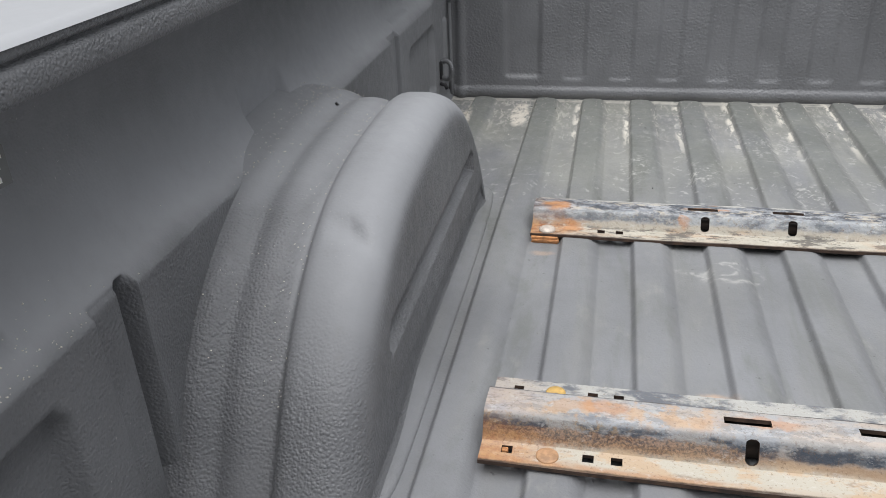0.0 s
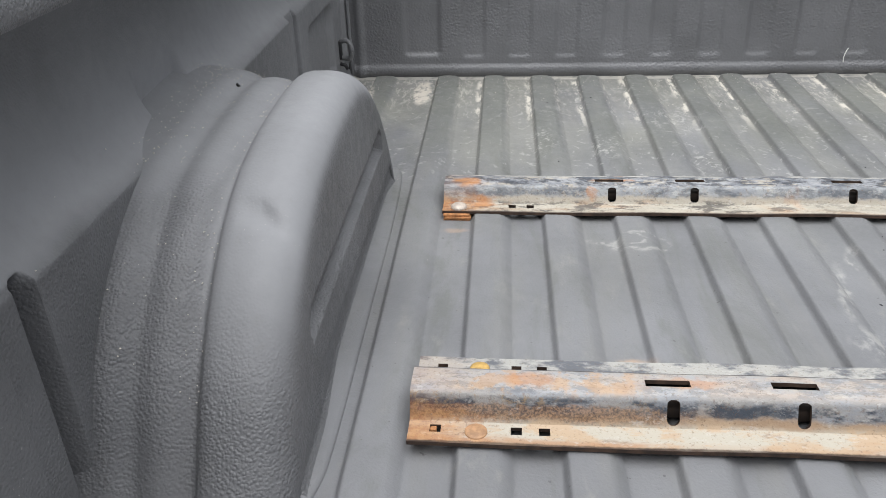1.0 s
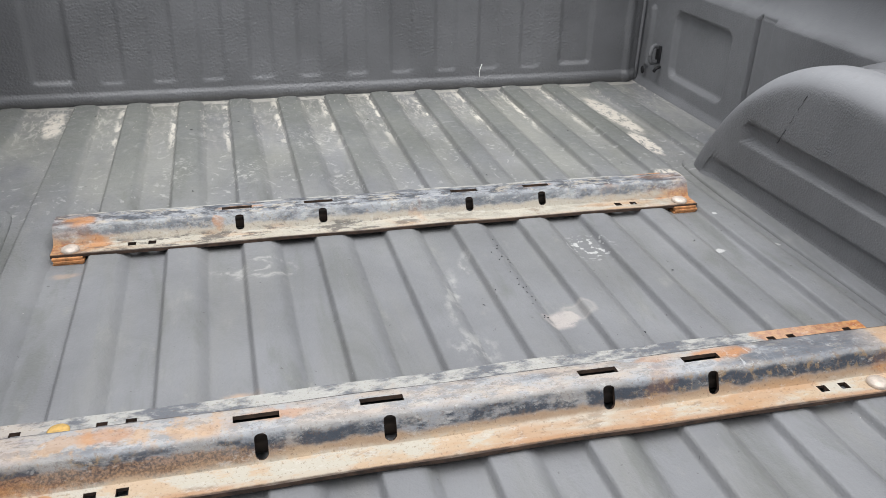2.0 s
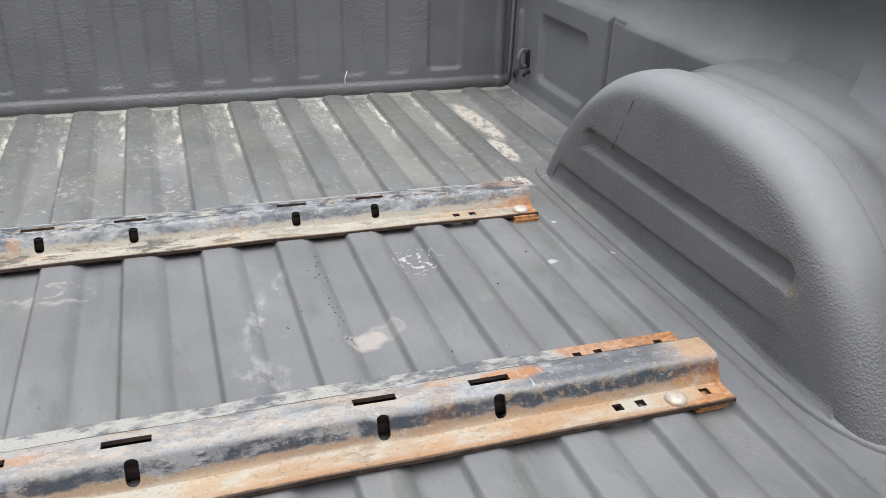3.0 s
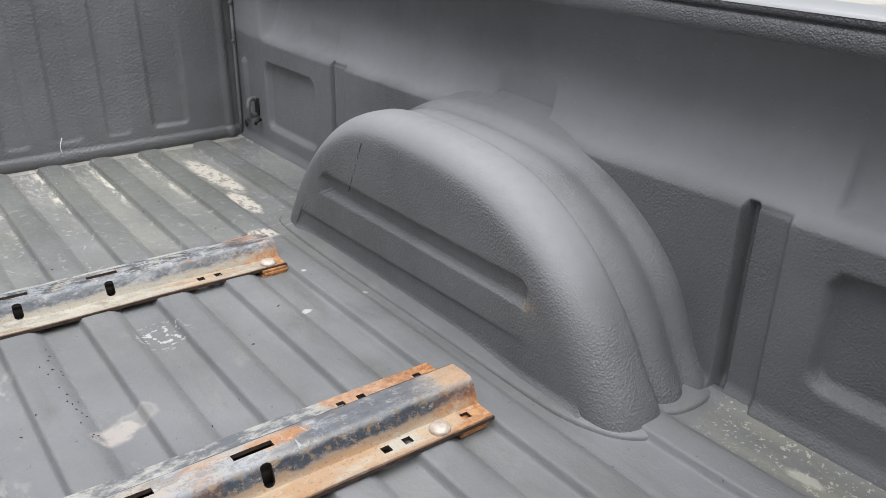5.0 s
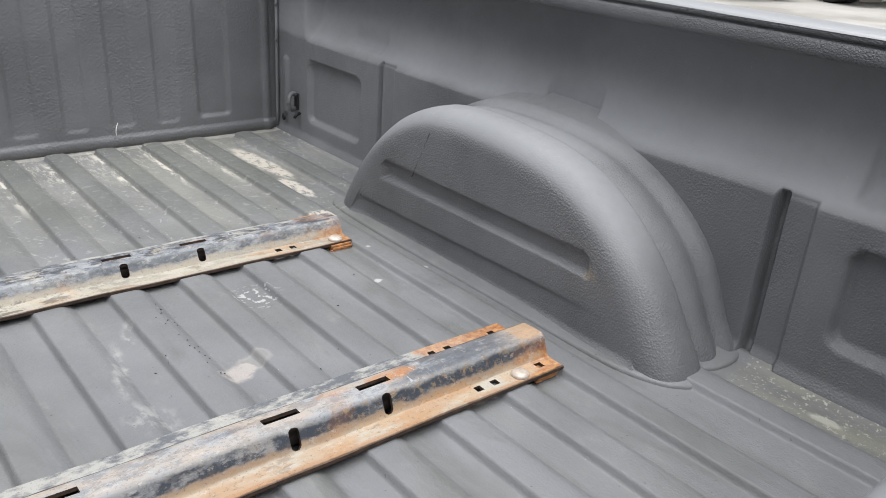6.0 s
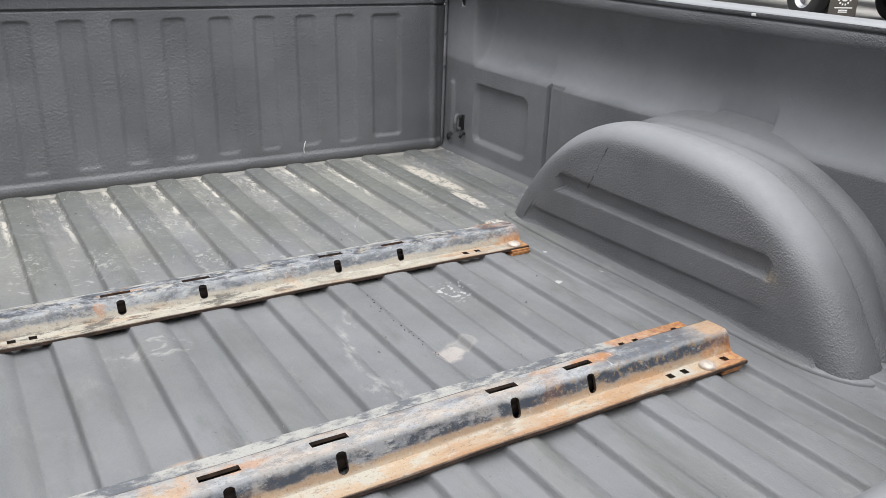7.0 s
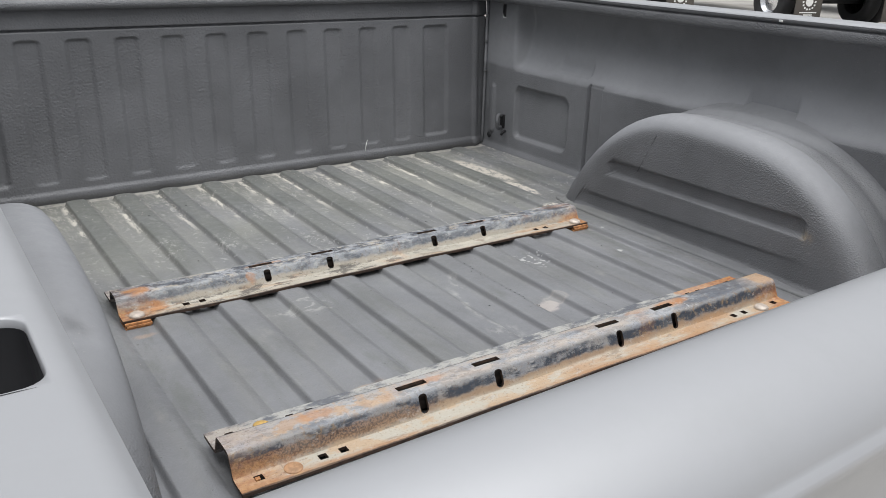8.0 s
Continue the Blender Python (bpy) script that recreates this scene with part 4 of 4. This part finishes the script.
# ---- hitch mounting rails bolted across the floor ----
def rail_strip(material, parent, label, narrow=0.0, sunk=0.0):
    """A folded hat section with slots punched through it."""
    prof = [(-0.0415, 0.0085), (-0.0380, 0.0085), (-0.0255, 0.0085), (-0.0140, 0.0085), (-0.0085, 0.0095), (-0.0068, 0.0120), (-0.0060, 0.0138), (-0.0050, 0.0160), (-0.0038, 0.0190), (0.0020, 0.0320), (0.0033, 0.0345), (0.0041, 0.0358), (0.0050, 0.0370), (0.0078, 0.0390), (0.0115, 0.0400), (0.0235, 0.0400), (0.0350, 0.0395), (0.0460, 0.0385), (0.0500, 0.0370), (0.0522, 0.0330), (0.0570, 0.0170), (0.0595, 0.0130), (0.0635, 0.0115), (0.0780, 0.0112), (0.0910, 0.0110), (0.1050, 0.0110)]
    prof = [(y - narrow * float(sst(0.012, 0.050, y)), z - 0.12 * narrow * (0.02 < y < 0.06) - sunk * max(0.0, z - 0.0115) / 0.0285) for y, z in prof]
    slots = [(c, 5, 12, 0.0068) for c in (-0.263, -0.128, 0.125, 0.259)]
    wide = [(c, 15, 16, 0.024) for c in (-0.266, -0.132, 0.122, 0.256)]
    small = [(c, 2, 3, 0.0060) for c in (-0.516, -0.429, -0.399, 0.399, 0.429, 0.516)]
    smallb = [(c, 23, 24, 0.0058) for c in (-0.516, -0.429, -0.399, 0.399, 0.429, 0.516)]
    holes = slots + wide + small + smallb
    cuts = {-0.545, 0.545} | {round(v, 5) for v in np.linspace(-0.545, 0.545, 45)}
    for c, a, b, h in holes:
        cuts = {v for v in cuts if abs(v - c) > h + 0.0005}
    for c, a, b, h in holes:
        cuts |= {round(c - h, 5), round(c + h, 5)}
    X = sorted(cuts)
    n = len(prof)
    verts, at = [], {}
    sharp = {round(c + s * h, 5): (a, b, c) for c, a, b, h in slots for s in (-1, 1)}
    for i, x in enumerate(X):
        for j, (y, z) in enumerate(prof):
            xx = x
            if x in sharp:
                near_end = min(j - sharp[x][0], sharp[x][1] - j)
                if 0 <= near_end < 3:
                    xx = sharp[x][2] + (x - sharp[x][2]) * (0.36, 0.76, 0.96)[near_end]
            at[i, j] = len(verts)
            wave = 0.0006 * math.sin(x * 23) + 0.0008 * math.sin(x * 7 + 1)
            verts.append((xx, y + 0.0006 * math.sin(x * 31), z + wave * (1 if j < 5 or j > 20 else 0.4)))
    faces = []
    for i in range(len(X) - 1):
        mid = (X[i] + X[i + 1]) / 2
        for j in range(n - 1):
            if any(abs(mid - c) < h and a <= j < b for c, a, b, h in holes):
                continue
            faces.append((at[i, j], at[i + 1, j], at[i + 1, j + 1], at[i, j + 1]))
    ob = link_mesh("rail", verts, faces, material, parent, label)
    s = ob.modifiers.new("thickness", "SOLIDIFY")
    s.thickness, s.offset, s.material_offset_rim = 0.0050, -1, 1
    ob.data.materials.append(M_CUT)
    e = ob.modifiers.new("creases", "EDGE_SPLIT")
    e.split_angle = radians(38)
    # bar added inside the hat, near black as painted shade behind the slots
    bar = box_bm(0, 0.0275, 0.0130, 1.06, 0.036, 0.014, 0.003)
    part("inner_bar", bar, M_INNER, ob, "rusted inner bar, near black to shade the slots")
    return ob


def bolt(x, y, z, material, parent, r=0.0165, flat=False, label=""):
    h = 0.0025 if flat else 0.006
    return part("bolt", lathe_bm([(0.0, -0.004), (r, -0.004), (r, 0.0006), (r * 0.93, h * 0.45), (r * 0.6, h * 0.9), (0.0, h)], 28, Matrix.Translation((x, y, z))), material, parent, label)


TURN = -0.745
near = thing("hitch_rail", "rust-streaked steel mounting rail with worn blue paint, bolted to the floor", "hitch rail", "hitch rails")
near.matrix_world = pose(0, 0, 0, 0, 0, TURN)
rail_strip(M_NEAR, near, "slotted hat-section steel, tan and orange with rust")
bolt(-0.472, -0.0235, 0.0090, M_TANBOLT, near, r=0.0122, flat=True, label="flat rust-brown bolt head")
bolt(0.473, -0.0245, 0.0090, M_ZINC, near, r=0.0132, label="shiny round bolt head")
part("bolt", lathe_bm([(0.0, -0.004), (0.0115, -0.004), (0.0115, 0.001), (0.0085, 0.0025), (0.0, 0.003)], 24, Matrix.Translation((-0.472, 0.0835, 0.0115))), M_OCHRE, near, "flat ochre bolt head")
for i, z in enumerate((-0.0065, -0.0012)):
    part("spacer_plate", box_bm(0.517 + 0.002 * (i % 2), -0.019 - 0.001 * (i % 2), z, 0.042, 0.036, 0.0050, 0.0008), M_RUST, near, "stacked rusted plate")
part("clip", box_bm(-0.518, -0.0195, 0.0062, 0.007, 0.006, 0.006, 0.001), M_RUST, near, "small rusty clip in a square hole")
far = thing("hitch_rail", "pale worn steel mounting rail with rusty ends, bolted to the floor", "hitch rail", "hitch rails")
far.matrix_world = pose(0, 0.559, -0.0045, 0, 0, TURN)
rail_strip(M_FAR, far, "slotted hat-section steel, slate and chalky white", 0.002, 0.0042)
for s in (-1, 1):
    bolt(s * 0.518, -0.0255, 0.0090, M_ZINC, far, r=0.0138, label="pale round bolt head")
    for i, z in enumerate((-0.0072, -0.0024, 0.0022)):
        part("spacer_plate", box_bm(s * 0.521 + 0.002 * (i % 2), -0.023 - 0.0015 * (i % 2), z, 0.044, 0.044, 0.0046, 0.0008), M_RUST, far, "stacked rusted plate")

# ---- small litter ----
th = [(0.378, 1.3175, 0.022), (0.3765, 1.3165, 0.034), (0.379, 1.3165, 0.046), (0.3835, 1.3180, 0.056)]
thread = part("white_thread", tube_bm([tuple(v) for v in smooth_path(th, 4)], 0.0012, 6), M_THREAD, None, "loose white thread against the front wall")
tagged(thread, category="thread")
rng = random.Random(5)
bits, bf = [], []
for i in range(34):
    x = rng.choice(RIBS) + rng.uniform(-0.06, 0.06)
    y = rng.uniform(0.1, 1.28) if rng.random() < 0.7 else rng.uniform(-0.6, -0.1)
    if abs(x) > 0.62:
        continue
    if any(abs(y - c) < 0.12 for c in (0.02, 0.58)):
        continue
    z = float(floor_height(np.array(x), np.array(y))) + 0.0006
    a, l, w = rng.uniform(0, 6.3), rng.uniform(0.0015, 0.004), rng.uniform(0.0006, 0.0014)
    c, s = math.cos(a), math.sin(a)
    k = len(bits)
    for u, v, h in ((-l, -w, 0), (l, -w * 0.4, 0), (l, w * 0.6, 0), (-l * 0.8, w, 0), (0, 0, 0.0012)):
        bits.append((x + u * c - v * s, y + u * s + v * c, z + h))
    bf += [(k, k + 1, k + 4), (k + 1, k + 2, k + 4), (k + 2, k + 3, k + 4), (k + 3, k, k + 4), (k + 3, k + 2, k + 1, k)]


swept = []
for i in range(20):
    y = 0.20 + 0.27 * i / 20 + rng.uniform(-0.02, 0.02)
    swept.append((0.133 + rng.gauss(0, 0.006), y))
for x, y in swept:
    z, k = float(floor_height(np.array(x), np.array(y))) + 0.0004, len(bits)
    a, l, w = rng.uniform(0, 6.3), rng.uniform(0.0008, 0.0026), rng.uniform(0.0005, 0.0012)
    c, s = math.cos(a), math.sin(a)
    for u, v, h in ((-l, -w, 0), (l, -w * 0.4, 0), (l, w * 0.6, 0), (-l * 0.8, w, 0), (0, 0, 0.0014)):
        bits.append((x + u * c - v * s, y + u * s + v * c, z + h))
    bf += [(k, k + 1, k + 4), (k + 1, k + 2, k + 4), (k + 2, k + 3, k + 4), (k + 3, k, k + 4), (k + 3, k + 2, k + 1, k)]


def crumbs(points, sizes, seed):
    """Small uneven grains, each a squat pyramid, lying at the points."""
    r = random.Random(seed)
    vs, fs = [], []
    for x, y, z in points:
        w, k, a = r.uniform(*sizes), len(vs), r.uniform(0, 6.3)
        for i in range(4):
            b = a + i * 1.571 + r.uniform(-0.3, 0.3)
            q = w * r.uniform(0.6, 1.2)
            vs.append((x + q * math.cos(b), y + q * math.sin(b), z - 0.3 * w))
        vs.append((x, y, z + w * r.uniform(0.5, 1.0)))
        fs += [(k, k + 1, k + 4), (k + 1, k + 2, k + 4), (k + 2, k + 3, k + 4), (k + 3, k, k + 4), (k + 3, k + 2, k + 1, k)]
    return vs, fs


# pale grit caught on one ledge and on the arch beside it
spots = []
for i in range(170):
    y = rng.choice((rng.gauss(-0.27, 0.05), rng.gauss(0.30, 0.14)))
    z = 0.260 + 0.035 * rng.random() ** 2
    spots.append((-float(side_offset(np.array(y), np.array(z), 0.033)) + 0.0004, y, z))
shelf = [v.co for v in well_l.data.vertices if 0.740 < abs(v.co.x) < 0.862 and -0.08 < v.co.y < 0.55]
seam = [v for v in shelf if abs(v.x) < 0.760] + [v for v in shelf if abs(v.x) > 0.805 and v.y > 0.12]
for i in range(620):
    a = rng.choice(shelf if i % 3 == 0 else seam)
    spots.append((a.x + rng.uniform(-0.005, 0.005), a.y + rng.uniform(-0.006, 0.006), a.z + 0.0004))
gv, gf = crumbs(spots, (0.0005, 0.0013), 8)
grit = link_mesh("grit", gv, gf, M_GRIT, None, smooth=False)
dot = well_l.data.vertices[min(range(len(well_l.data.vertices)), key=lambda i: (well_l.data.vertices[i].co - Vector((-0.803, 0.365, 0.27))).length)].co
gv, gf = crumbs([(dot.x, dot.y, dot.z + 0.001)], (0.004, 0.005), 3)
link_mesh("dark_nick", gv, gf, M_HOLE, well_l, "small dark nick in the liner")
tagged(grit, "pale grit lying on the ledge and wheel arch", "grit", kind="stuff")
# silt grains by the front wall
grains = []
for i in range(420):
    x = rng.uniform(-0.80, 0.62)
    y = 1.30 - abs(rng.gauss(0, 0.10))
    grains.append((x, y, float(floor_height(np.array(x), np.array(y))) + 0.0003))
gv, gf = crumbs(grains, (0.0006, 0.0017), 9)
silt = link_mesh("silt", gv, gf, M_GRIT, None, smooth=False)
tagged(silt, "dry pale silt grains along the front wall", "silt", kind="stuff")
litter = link_mesh("litter", bits, bf, M_DARK, None)
tagged(litter, "scattered dark crumbs lying on the bed floor", "litter", kind="stuff")


# ---- heavy trucks parked across the yard ----
def lorry():
    """The back of a parked lorry; its rear left tyre stands at the origin, it faces +y."""
    e = thing("parked_lorry", "dark parked lorry with polished rims and printed mud flaps", "truck", "parked lorries")
    for side, x in ((-1, 0.0), (1, 2.45)):
        for k, dx in enumerate((0.0, 0.32)):
            xx = x - side * dx * 1.0
            at = Matrix.Translation((xx, 0, 0.50)) @ Matrix.Rotation(radians(90), 4, "Y")
            if side > 0:
                at = at @ Matrix.Rotation(radians(180), 4, "X")
            ty = part("tyre", tyre_bm(0.50, 0.31, at), M_BLACK, e, "black lorry tyre")
            if k == 0:
                part("rim", rim_bm(0.50, 0.27, at), M_CHROME, ty, "polished rim")
        fx = x - side * 0.16
        fl = part("mud_flap", box_bm(fx, -0.85, 0.52, 0.62, 0.02, 0.80, 0.006), M_FLAP, e, "brown-grey rubber mud flap with white print")
        bm = lathe_bm([(0.0, -0.004), (0.085, -0.004), (0.085, 0.004), (0.0, 0.004)], 14, Matrix.Translation((fx, -0.864, 0.50)) @ Matrix.Rotation(radians(90), 4, "X"))
        part("emblem", bm, M_WHITE, fl, "round white emblem", smooth=False)
        for i in range(14):
            a = i / 14 * 2 * math.pi
            part("emblem", box_bm(fx + 0.142 * math.cos(a), -0.863, 0.50 + 0.142 * math.sin(a), 0.034, 0.008, 0.034), M_WHITE, fl, smooth=False)
        for z, wd in ((0.300, 0.40), (0.255, 0.20), (0.222, 0.20)):
            part("print", box_bm(fx, -0.863, z, wd, 0.008, 0.020), M_WHITE, fl, smooth=False)
        part("flap_bracket", tube_bm([(fx - 0.33, -0.84, 0.94), (fx + 0.33, -0.84, 0.94)], 0.025, 10), M_DARK, e)
    part("axle", tube_bm([(0.3, 0, 0.5), (2.15, 0, 0.5)], 0.09, 14), M_DARK, e)
    part("bumper", box_bm(1.225, -1.05, 0.62, 1.30, 0.10, 0.09, 0.01), M_STEEL, e, "pale steel rear bar")
    part("chassis", box_bm(1.225, 2.2, 0.95, 0.85, 6.6, 0.28, 0.02), M_DARK, e)
    part("deck", box_bm(1.225, 2.6, 1.20, 2.45, 7.0, 0.16, 0.03), M_DARK, e, "low dark load deck")
    return e


first = lorry()
HEAD = -18.0
rx, ry = 0.877, -0.480
base = (14.58, 9.63)
first.matrix_world = pose(base[0], base[1], GROUND, 0, 0, HEAD)
for k in (-1.25, 1, 2):
    copy_thing(first, pose(base[0] + 3.65 * k * rx, base[1] + 3.65 * k * ry, GROUND, 0, 0, HEAD))
